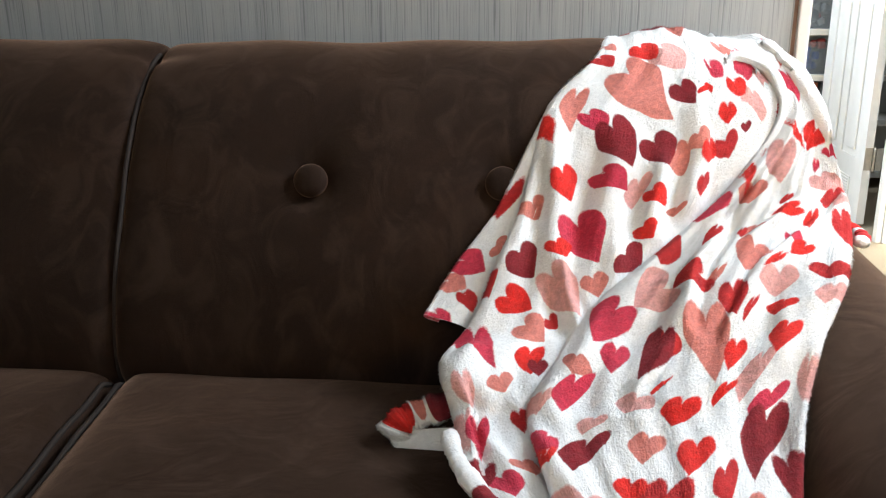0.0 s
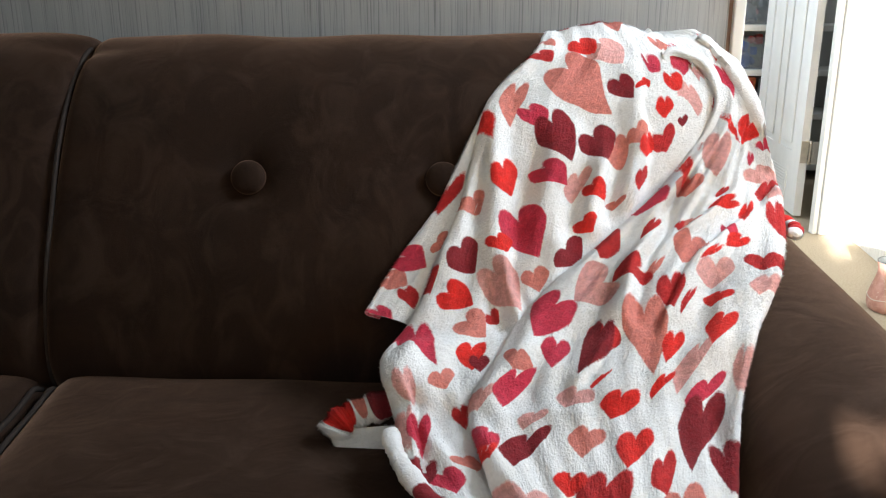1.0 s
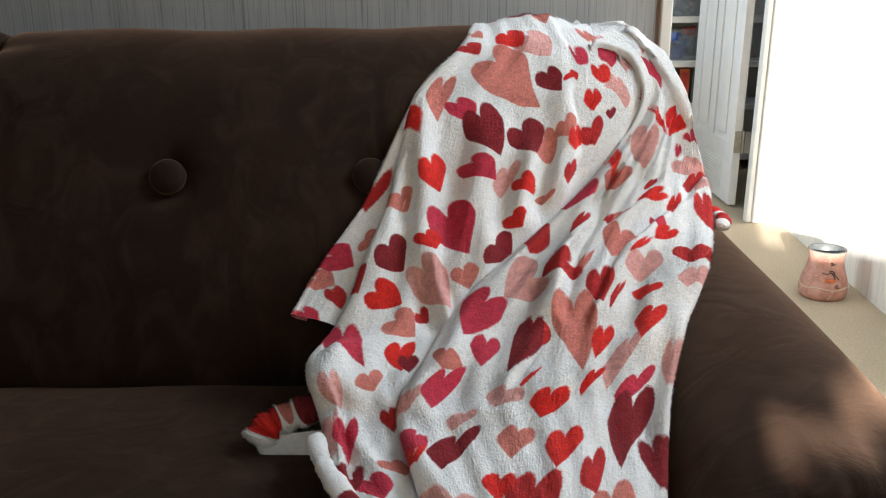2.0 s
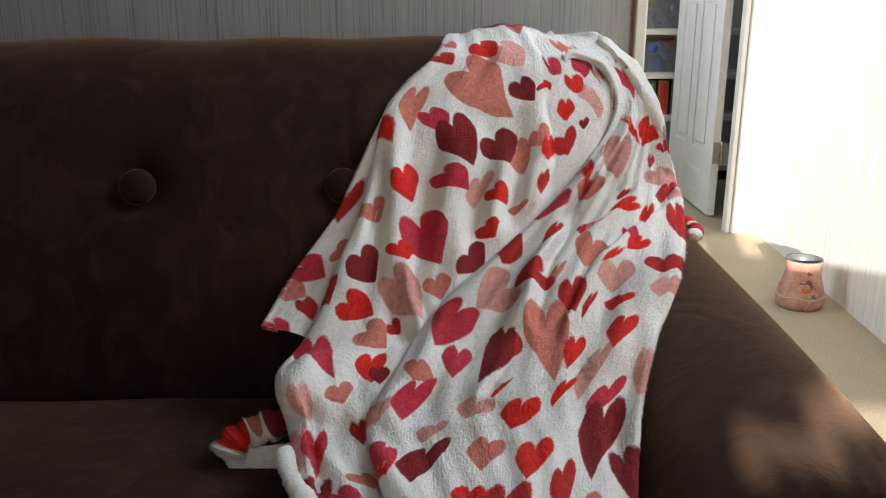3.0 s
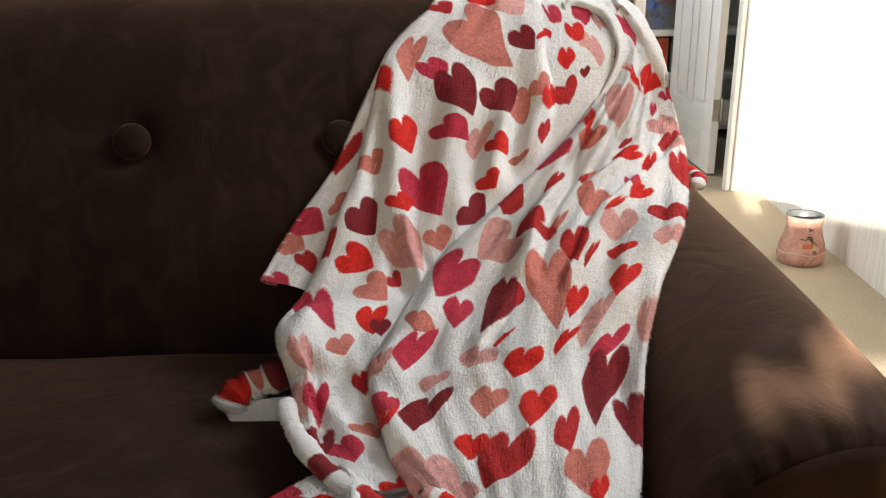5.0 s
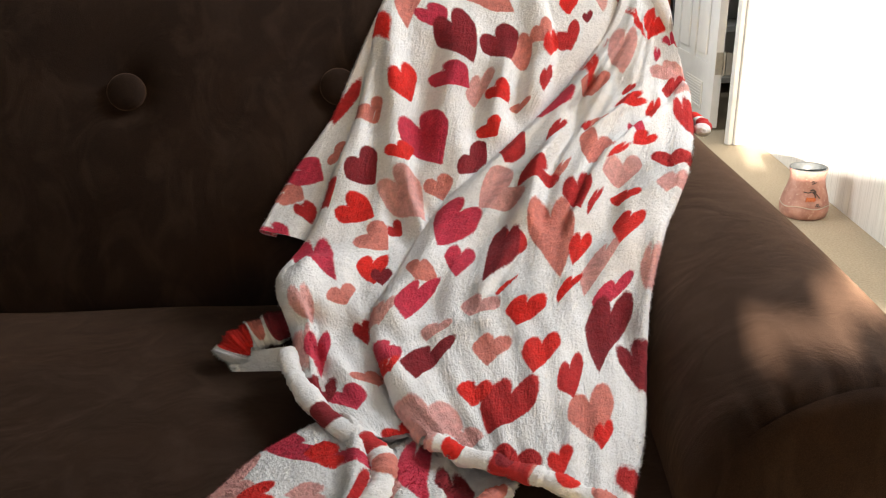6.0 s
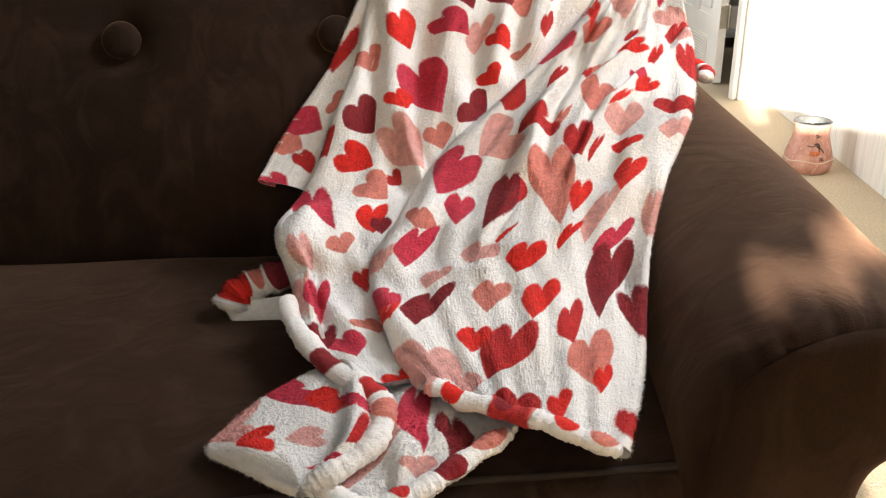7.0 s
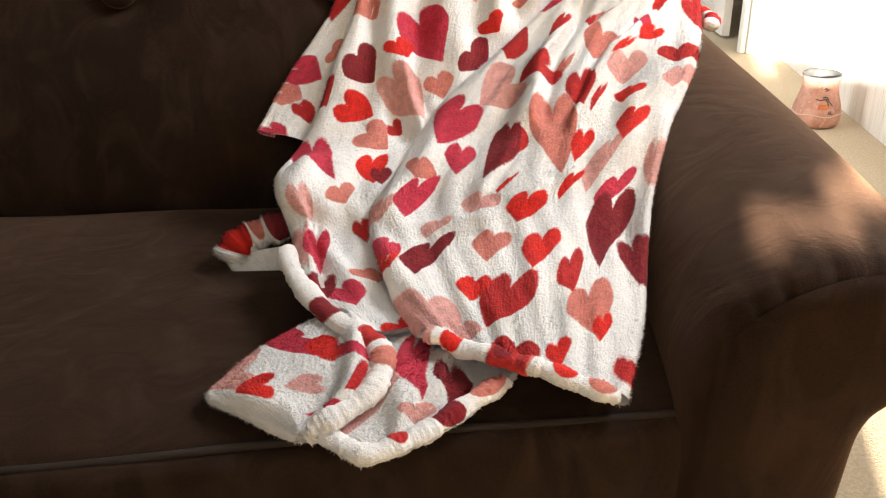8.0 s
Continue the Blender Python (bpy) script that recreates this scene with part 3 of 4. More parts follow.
def cloth(name, P, parent, marks=None, label="", back=0.007, skin=True):
    """A sheet with a second skin behind it and closed edges, carrying its print."""
    rows, cols = P.shape[:2]
    dv, du = np.gradient(P, axis=0), np.gradient(P, axis=1)
    n = np.cross(du, dv)
    n /= np.linalg.norm(n, axis=2)[..., None] + 1e-9
    flip = np.sign(np.sum(n[rows // 2, cols // 2] * np.array([0, -0.7, 0.7])))
    n = n * flip
    front = P + n * (0.0004 * np.random.RandomState(3).standard_normal((rows, cols))[..., None])
    rear = P[::2, ::2] - n[::2, ::2] * back
    vs = np.concatenate([front.reshape(-1, 3), rear.reshape(-1, 3)])
    def quads(r, c, start, turned):
        i, j = np.meshgrid(np.arange(r - 1), np.arange(c - 1), indexing="ij")
        q = np.stack([i * c + j, i * c + j + 1, (i + 1) * c + j + 1, (i + 1) * c + j], -1).reshape(-1, 4) + start
        return q[:, ::-1] if turned else q
    r2, c2 = rear.shape[:2]
    faces = quads(rows, cols, 0, flip < 0)
    if skin:
        faces = np.concatenate([faces, quads(r2, c2, rows * cols, flip > 0)])
    else:
        vs = vs[:rows * cols]
    me = bpy.data.meshes.new(name)
    me.from_pydata(vs.tolist(), [], faces.tolist())
    for p in me.polygons:
        p.use_smooth = True
    for key, _ in PRINTS:
        a = me.attributes.new(key, "FLOAT", "POINT")
        col = np.full(len(vs), -0.02, np.float32)
        if marks is not None:
            col[:len(marks[key])] = marks[key]
        a.data.foreach_set("value", col)
    me.materials.append(FLEECE)
    ob = new(name, me)
    ob.parent = parent
    pile(front, n, marks, ob)
    return tagged(ob, label)


# guide lines of the draped layers, from the top of the backrest down to the seat
UNDER_L = [(.280, 1.525, .86), (.276, 1.48, .922), (.266, 1.40, .934), (.247, 1.320, .912), (.178, 1.255, .850), (.154, 1.193, .772), (.134, 1.138, .695),
           (.099, 1.079, .628), (.065, 1.015, .576), (.029, .963, .549), (.028, .903, .537), (.048, .858, .512), (.060, .800, .498), (.081, .732, .488), (.116, .668, .480)]
UNDER_R = [(.525, 1.525, .825), (.528, 1.48, .892), (.528, 1.40, .896), (.550, 1.34, .856), (.545, 1.275, .806), (.51, 1.21, .755), (.44, 1.138, .69),
           (.42, 1.079, .62), (.40, 1.015, .565), (.38, .963, .525), (.36, .903, .500), (.34, .858, .487), (.33, .800, .477), (.32, .732, .470), (.30, .675, .468)]
FRONT_L = [(.43, 1.53, .83), (.43, 1.48, .898), (.45, 1.40, .914), (.50, 1.32, .905), (.507, 1.24, .840), (.432, 1.163, .742), (.343, 1.106, .673),
           (.259, 1.045, .619), (.207, .996, .581), (.174, .929, .547), (.144, .862, .525), (.148, .799, .513), (.167, .712, .497), (.191, .653, .490)]
FRONT_R = [(.536, 1.53, .825), (.540, 1.48, .893), (.547, 1.42, .899), (.570, 1.36, .856), (.591, 1.285, .796), (.602, 1.19, .748), (.594, 1.101, .697),
           (.557, .997, .660), (.530, .950, .634), (.504, .908, .606), (.470, .835, .560), (.445, .759, .525), (.412, .645, .502), (.376, .553, .478)]
# folds of the two large layers
UNDER_FOLDS = [
    (0.501, 0.182, 0.578, 0.253, 0.01, 0.0253, -1), (0.578, 0.253, 0.681, 0.341, 0.0171, 0.0276, -1), (0.681, 0.341, 0.792, 0.416, 0.015, 0.02, -1),
    (0.714, 0.159, 0.709, 0.232, 0.006, 0.0207, 1), (0.709, 0.232, 0.798, 0.282, 0.0098, 0.0184, 1), (0.645, 0.257, 0.751, 0.351, -0.0098, 0.0115, 0),
    (0.737, 0.298, 0.783, 0.374, 0.0105, 0.01, 0), (0.474, 0.236, 0.627, 0.355, 0.0073, 0.023, 0), (0.239, 0.186, 0.487, 0.236, 0.0073, 0.0207, 0),
    (0.116, 0.229, 0.092, 0.253, -0.0122, 0.0161, 0), (0.029, 0.296, 0.024, 0.403, 0.011, 0.0253, 0), (0.012, 0.404, 0.024, 0.514, 0.0135, 0.02, 0),
]
UNDER_FOLDS += [
    (0.058, 0.361, 0.277, 0.516, 0.0165, 0.02, 0), (0.17, 0.34, 0.303, 0.471, -0.015, 0.02, 0), (0.009, 0.35, 0.072, 0.451, -0.0135, 0.012, 0),
    (0.256, 0.308, 0.509, 0.506, 0.011, 0.0253, 0), (0.463, 0.382, 0.535, 0.459, -0.012, 0.016, 0), (0.529, 0.359, 0.638, 0.454, 0.0135, 0.014, 0),
    (0.586, 0.347, 0.696, 0.43, -0.0135, 0.013, 0), (0.646, 0.365, 0.733, 0.42, 0.0105, 0.01, 0), (0.279, 0.495, 0.462, 0.595, 0.015, 0.016, -1),
    (0.25, 0.523, 0.396, 0.601, -0.0135, 0.014, 0), (-0.011, 0.455, 0.043, 0.595, 0.009, 0.02, 0), (0.109, 0.636, 0.017, 0.758, 0.0195, 0.022, 0),
]
UNDER_FOLDS += [
    (0.218, 0.622, 0.192, 0.784, 0.012, 0.03, 0), (0.297, 0.667, 0.162, 0.808, -0.012, 0.02, 0), (0.059, 0.748, 0.034, 0.868, 0.015, 0.016, -1),
    (0.034, 0.868, 0.012, 0.914, 0.0105, 0.014, -1), (0.123, 0.86, 0.225, 0.927, 0.009, 0.02, 0),
]
FRONT_FOLDS = [
    (0.088, 0.391, 0.302, 0.479, 0.0162, 0.022, -1), (0.302, 0.479, 0.499, 0.656, 0.0216, 0.024, -1), (0.112, 0.388, 0.309, 0.476, -0.013, 0.01, 0),
    (0.042, 0.34, 0.56, 0.422, -0.0065, 0.014, 0), (0.632, 0.22, 1.012, 0.314, 0.0049, 0.016, 0), (0.627, 0.418, 0.421, 0.487, 0.0073, 0.014, 1),
    (1.063, 0.398, 0.753, 0.47, 0.0089, 0.02, 1), (0.753, 0.47, 0.618, 0.524, 0.0135, 0.02, 1), (0.618, 0.524, 0.645, 0.668, 0.0095, 0.022, 1),
    (0.699, 0.382, 0.929, 0.438, -0.0057, 0.014, 0), (0.741, 0.546, 0.76, 0.705, -0.0081, 0.022, 0), (0.913, 0.573, 0.879, 0.743, 0.0095, 0.028, 0),
]
FRONT_FOLDS += [
    (1.044, 0.688, 1.021, 0.862, 0.0121, 0.026, 0), (0.965, 0.731, 0.949, 0.85, -0.0095, 0.022, 0), (0.456, 0.681, 0.397, 0.764, 0.0068, 0.014, -1),
    (0.708, 0.741, 0.534, 0.788, 0.0068, 0.022, 0), (0.154, 0.673, 0.008, 0.79, 0.0108, 0.024, 0), (0.193, 0.745, 0.062, 0.877, -0.0081, 0.026, 0),
    (0.419, 0.807, 0.133, 0.819, 0.0068, 0.022, 0), (0.002, 0.847, -0.006, 0.919, 0.0108, 0.022, 0), (0.759, 0.807, 0.602, 0.919, 0.0054, 0.03, 0),
    (0.329, 0.556, 0.284, 0.694, -0.0081, 0.022, 0),
]
HEARTS = {}
HEARTS["under_drape"] = []
for heart in (
        (0.195, 0.187, 0.284, 0.212, 0.062, -0.013), (0.564, 0.248, 0.6, 0.25, 0.014, -0.015), (-0.024, 0.312, 0.044, 0.342, 0.038, -0.004),
        (0.116, 0.377, 0.2, 0.411, 0.05, -0.01), (0.548, 0.398, 0.643, 0.415, 0.03, -0.008), (0.675, 0.334, 0.713, 0.363, 0.02, -0.012),
        (0.679, 0.26, 0.711, 0.287, 0.036, -0.002), (0.68, 0.221, 0.74, 0.246, 0.04, -0.006), (0.083, 0.539, 0.209, 0.556, 0.023, -0.02),
        (0.21, 0.467, 0.281, 0.485, 0.05, -0.007), (0.581, 0.442, 0.644, 0.455, 0.041, -0.009), (0.311, 0.639, 0.336, 0.69, 0.054, -0.008),
        (0.292, 0.99, 0.349, 1.02, 0.113, -0.007),):
    HEARTS["under_drape"].append(("scarlet", *heart))
for heart in (
        (0.28, 0.098, 0.395, 0.116, 0.083, -0.027), (0.463, 0.252, 0.566, 0.283, 0.044, -0.007), (0.269, 0.318, 0.404, 0.37, 0.062, -0.013),
        (0.457, 0.332, 0.556, 0.365, 0.055, -0.014), (0.778, 0.285, 0.79, 0.3, 0.018, -0.004), (0.06, 0.482, 0.164, 0.511, 0.045, -0.017),
        (0.537, 0.477, 0.617, 0.494, 0.041, -0.021), (0.354, 0.662, 0.368, 0.694, 0.039, -0.001), (0.046, 0.905, -0.028, 0.951, 0.065, 0),):
    HEARTS["under_drape"].append(("maroon", *heart))
for heart in (
        (0.417, 0.105, 0.432, 0.155, 0.067, -0.009), (0.022, 0.183, 0.069, 0.2, 0.021, -0.007), (0.202, 0.238, 0.51, 0.302, 0.04, -0.026),
        (0.065, 0.276, 0.106, 0.326, 0.05, -0.004), (0.555, 0.344, 0.637, 0.375, 0.033, -0.011), (0.621, 0.325, 0.672, 0.346, 0.028, -0.012),
        (0.661, 0.156, 0.699, 0.172, 0.056, -0.005), (0.022, 0.414, 0.078, 0.433, 0.037, -0.011), (0.697, 0.414, 0.701, 0.425, 0.039, -0.003),
        (0.424, 0.51, 0.475, 0.534, 0.053, -0.007), (0.214, 0.583, 0.336, 0.61, 0.023, -0.023), (0.211, 0.709, 0.228, 0.737, 0.056, -0.016),
        (0.239, 0.894, 0.28, 0.916, 0.073, -0.004),):
    HEARTS["under_drape"].append(("salmon", *heart))
for heart in (
        (0.311, 0.194, 0.446, 0.225, 0.072, -0.019), (0.462, 0.385, 0.494, 0.417, 0.043, -0.009), (0.771, 0.237, 0.827, 0.27, 0.054, -0.005),
        (0.896, 0.118, 0.848, 0.19, 0.081, -0.044), (0.249, 0.512, 0.428, 0.565, 0.052, -0.016), (0.051, 0.733, 0.056, 0.791, 0.049, -0.003),
        (0.015, 0.816, 0.002, 0.887, 0.033, -0.011),):
    HEARTS["under_drape"].append(("blush", *heart))
for heart in (
        (0.014, 0.216, 0.102, 0.226, 0.03, -0.009), (0.083, 0.088, 0.136, 0.132, 0.036, -0.005), (0.722, 0.314, 0.775, 0.351, 0.039, -0.009),
        (0.903, 0.084, 0.964, 0.103, 0.113, -0.005), (0.731, 0.382, 0.774, 0.404, 0.015, -0.007), (-0.012, 0.514, 0.01, 0.545, 0.011, -0.01),
        (0.295, 0.565, 0.347, 0.58, 0.011, -0.012), (0.267, 0.784, 0.28, 0.827, 0.042, -0.004),):
    HEARTS["under_drape"].append(("crimson", *heart))
for heart in (
        (0.165, 0.302, 0.259, 0.326, 0.047, -0.007), (0.296, 0.378, 0.434, 0.397, 0.05, -0.01), (0.791, 0.138, 0.74, 0.222, 0.086, -0.033),
        (0.565, 0.2, 0.628, 0.22, 0.036, -0.011), (0.269, 0.437, 0.432, 0.49, 0.088, -0.012), (0.047, 0.61, 0.195, 0.696, 0.075, 0),
        (0.076, 0.817, 0.045, 0.893, 0.061, -0.012), (0.119, 0.92, 0.145, 0.952, 0.091, -0.002),):
    HEARTS["under_drape"].append(("rose", *heart))
HEARTS["front_drape"] = []
for heart in (
        (0.131, 0.255, 0.17, 0.296, 0.09, 0.011), (0.904, 0.332, 1.087, 0.333, 0.128, -0.019), (0.743, 0.366, 0.75, 0.381, 0.046, 0.001),
        (-0.075, 0.401, 0.042, 0.446, 0.191, 0.014), (0.127, 0.596, 0.115, 0.666, 0.115, 0.023), (0.703, 0.477, 0.762, 0.499, 0.054, 0.005),
        (0.88, 0.761, 0.843, 0.799, 0.065, -0.014), (0.219, 0.677, 0.255, 0.727, 0.062, 0.005), (0.139, 0.741, 0.109, 0.797, 0.063, -0.013),
        (0.032, 0.853, -0.051, 0.883, 0.043, 0.012),):
    HEARTS["front_drape"].append(("rose", *heart))
for heart in (
        (0.968, 0.129, 0.114, 0.241, 0.373, -0.027), (0.585, 0.321, 0.575, 0.352, 0.224, 0.003), (0.176, 0.322, 0.542, 0.353, 0.056, 0),
        (-0.03, 0.362, 0.18, 0.401, 0.057, -0), (0.654, 0.433, 0.507, 0.443, 0.051, 0.01), (0.776, 0.442, 0.78, 0.473, 0.044, -0.003),
        (0.798, 0.494, 0.742, 0.509, 0.054, 0.003), (0.705, 0.514, 0.654, 0.533, 0.024, -0.001), (0.813, 0.6, 0.794, 0.629, 0.065, 0.007),
        (0.876, 0.665, 0.861, 0.715, 0.062, 0.001), (0.701, 0.691, 0.707, 0.734, 0.04, -0.004), (0.719, 0.756, 0.683, 0.786, 0.035, -0.007),
        (0.478, 0.747, 0.447, 0.768, 0.028, -0.007), (0.576, 0.784, 0.532, 0.823, 0.074, -0.001),):
    HEARTS["front_drape"].append(("scarlet", *heart))
for heart in (
        (0.626, 0.85, 0.588, 0.891, 0.075, -0.004), (0.008, 0.881, -0.046, 0.909, 0.05, -0.007), (0.349, 0.901, 0.306, 0.928, 0.073, 0),
        (0.87, 0.933, 0.872, 0.957, 0.039, -0.007), (0.687, 0.974, 0.716, 0.997, 0.056, -0.012),):
    HEARTS["front_drape"].append(("scarlet", *heart))
for heart in (
        (0.023, 0.291, 0.02, 0.316, 0.037, 0.005), (-0.081, 0.454, 0.108, 0.51, 0.21, 0.029), (0.237, 0.463, 0.26, 0.491, 0.039, -0.001),
        (0.378, 0.536, 0.299, 0.558, 0.091, 0.017), (0.402, 0.664, 0.427, 0.708, 0.087, 0.019), (0.39, 0.462, 0.417, 0.474, 0.025, -0.002),
        (0.56, 0.413, 0.526, 0.426, 0.042, -0.001), (0.931, 0.405, 0.87, 0.428, 0.097, -0.006), (0.958, 0.445, 1.014, 0.488, 0.065, -0.003),
        (0.937, 0.519, 0.954, 0.544, 0.095, -0.001), (0.563, 0.563, 0.661, 0.636, 0.055, -0.007), (0.688, 0.598, 0.693, 0.649, 0.014, -0.009),
        (0.731, 0.877, 0.741, 0.91, 0.053, -0.015), (0.501, 0.907, 0.364, 0.967, 0.117, -0.001),):
    HEARTS["front_drape"].append(("crimson", *heart))
for heart in (
        (0.492, 0.986, 0.436, 1.021, 0.126, -0.003), (1.013, 0.969, 1.052, 0.995, 0.073, -0.005),):
    HEARTS["front_drape"].append(("crimson", *heart))
for heart in (
        (0.219, 0.347, 0.434, 0.393, 0.168, -0), (0.829, 0.385, 0.981, 0.406, 0.143, -0.009), (-0.017, 0.336, 0.052, 0.355, 0.04, -0.001),
        (0.249, 0.553, 0.176, 0.588, 0.139, 0.04), (0.99, 0.414, 0.913, 0.431, 0.048, 0.003), (0.727, 0.534, 0.757, 0.574, 0.08, -0.006),
        (0.978, 0.563, 0.973, 0.609, 0.06, -0.007), (0.815, 0.717, 0.773, 0.777, 0.058, -0.014), (0.401, 0.773, 0.359, 0.805, 0.075, 0.005),
        (0.234, 0.813, 0.182, 0.838, 0.059, -0.001), (0.031, 0.771, 0.005, 0.804, 0.049, -0.005), (0.995, 0.728, 0.998, 0.772, 0.033, -0.003),
        (0.113, 0.94, 0.023, 1.009, 0.151, 0.003), (0.235, 0.967, 0.25, 0.996, 0.096, -0.002),):
    HEARTS["front_drape"].append(("blush", *heart))
for heart in (
        (0.187, 0.391, 0.266, 0.419, 0.133, -0), (0.434, 0.526, 0.442, 0.563, 0.028, -0.006), (0.531, 0.491, 0.566, 0.527, 0.12, 0.013),
        (0.458, 0.459, 0.417, 0.474, 0.056, 0), (0.533, 0.63, 0.672, 0.754, 0.086, -0.006), (1.033, 0.67, 1.042, 0.709, 0.015, -0.008),
        (0.093, 0.702, 0.118, 0.734, 0.079, 0.015), (0.44, 0.844, 0.4, 0.878, 0.074, 0), (0.808, 0.908, 0.844, 0.951, 0.091, -0.014),):
    HEARTS["front_drape"].append(("salmon", *heart))
for heart in (
        (0.394, 0.667, 0.382, 0.746, 0.07, 0.016), (0.878, 0.794, 0.846, 0.879, 0.085, -0.011), (0.192, 0.852, 0.093, 0.9, 0.108, -0.012),
        (0.966, 0.852, 1.034, 0.901, 0.059, -0.003),):
    HEARTS["front_drape"].append(("maroon", *heart))
HEARTS["side_flap"] = []
for heart in (
        (-0.006, 0.304, 0.063, 0.533, 0.272, -0.027), (0.404, 0.881, 0.736, 0.944, 0.12, -0.016),):
    HEARTS["side_flap"].append(("crimson", *heart))
for heart in (
        (0.018, 0.722, 0.467, 0.771, 0.032, -0.059), (0.135, 0.984, 0.614, 1.027, 0.117, -0.026),):
    HEARTS["side_flap"].append(("rose", *heart))
for heart in (
        (0.36, 0.655, 0.563, 0.664, -0.002, -0.048), (0.024, 0.826, 0.364, 0.855, 0.014, -0.05),):
    HEARTS["side_flap"].append(("salmon", *heart))
HEARTS["tail_fold"] = []
for heart in (
        (0.406, 0.33, -0.306, 0.197, 0.699, 0.287), (1.028, 0.86, 0.556, 0.88, 0.062, 0.025),):
    HEARTS["tail_fold"].append(("rose", *heart))
for heart in (
        (0.716, 0.449, 0.475, 0.412, 0.058, 0.095), (0.342, 0.648, 0.146, 0.7, 0.007, 0.114),):
    HEARTS["tail_fold"].append(("scarlet", *heart))
for heart in (
        (0.66, 0.676, 0.45, 0.667, 0.031, 0.069), (0.136, 0.496, -0.04, 0.582, 0.169, 0.184),):
    HEARTS["tail_fold"].append(("blush", *heart))
for heart in (
        (0.963, 0.651, 0.913, 0.785, 0.047, 0.049),):
    HEARTS["tail_fold"].append(("crimson", *heart))
HEARTS["tail_under"] = []
for heart in (
        (0.425, 0.272, 0.566, 0.814, 0.082, -0.018),):
    HEARTS["tail_under"].append(("rose", *heart))
for heart in (
        (0.293, 0.538, -0.035, 0.893, 0.122, 0.109), (0.548, 0.848, 0.647, 0.944, 0.132, -0.009),):
    HEARTS["tail_under"].append(("blush", *heart))
for heart in (
        (0.67, 0.512, 0.799, 0.908, 0.092, -0.004),):
    HEARTS["tail_under"].append(("maroon", *heart))
LAST_ROW = {}


def drape(name, left, right, parent, nv, nu, lift, folds, label, rough=0.002, roll_left=0.009, roll_right=0.008, inset_from=-1.0, taper=0.0):
    P, N = sheet_points(left, right, nv, nu, lift, folds, rough, (1.1 * roll_left, 1.1 * roll_right), inset_from)
    marks = print_hearts(None, P, N, nv, nu, HEARTS.get(name, ()))
    before = 14 if roll_left else 0
    full = curl(P, N, 0, roll_left, taper=taper) if roll_left else P
    cols = nu + before
    if roll_right:
        full = curl(full, N, -1, roll_right)
    wide = {}
    for key, m in marks.items():
        g = np.full(full.shape[:2], -0.02)
        g[:, before:before + nu] = m.reshape(nv, nu)
        if roll_left:
            g[:, :before] = g[:, before:before + 1]
        g[:, before + nu:] = g[:, before + nu - 1:before + nu]
        wide[key] = g.reshape(-1)
    LAST_ROW[name] = {key: m.reshape(nv, nu)[-1] for key, m in marks.items()}
    return cloth(name, full, parent, wide, label), P


def hem(path, radius, parent, name="hem", hearts=(), along=None):
    """A fat, soft rolled hem with a sunk stitch line beside it."""
    path = spline(path, np.linspace(0, 1, 120))
    rs = np.random.RandomState(5)
    r = radius * (1 + 0.10 * np.sin(np.linspace(0, 37, 120)) + 0.05 * rs.standard_normal(120)) * np.maximum(0.02, 1 - np.abs(np.linspace(-1, 1, 120)) ** 24) ** 0.5
    pts = tube_points(path, r, 18)
    pts = np.concatenate([pts, pts[:, :1]], 1)
    pts[..., 2] = path[:, None, 2] + (pts[..., 2] - path[:, None, 2]) * 0.75
    t, ang = np.linspace(0, 1, 120), np.linspace(0, 2 * np.pi, 19)
    marks = {}
    for key, _ in PRINTS:
        g = np.full((120, 19), -0.02)
        for k, a, b in hearts:
            if k == key:
                g = np.maximum(g, 0.25 * ((b - a) / 2 - np.hypot(t[:, None] - (a + b) / 2, (b - a) * 0.40 * (1 - np.cos(ang[None, :] - 1.9 - 0.7 * math.sin(40 * a))))))
        if along is not None:
            g = np.maximum(g, np.repeat(np.interp(t, np.linspace(0, 1, len(along[key])), along[key])[:, None], 19, 1))
        marks[key] = g.reshape(-1)
    return cloth(name, pts, parent, marks, "", 0.001, False)


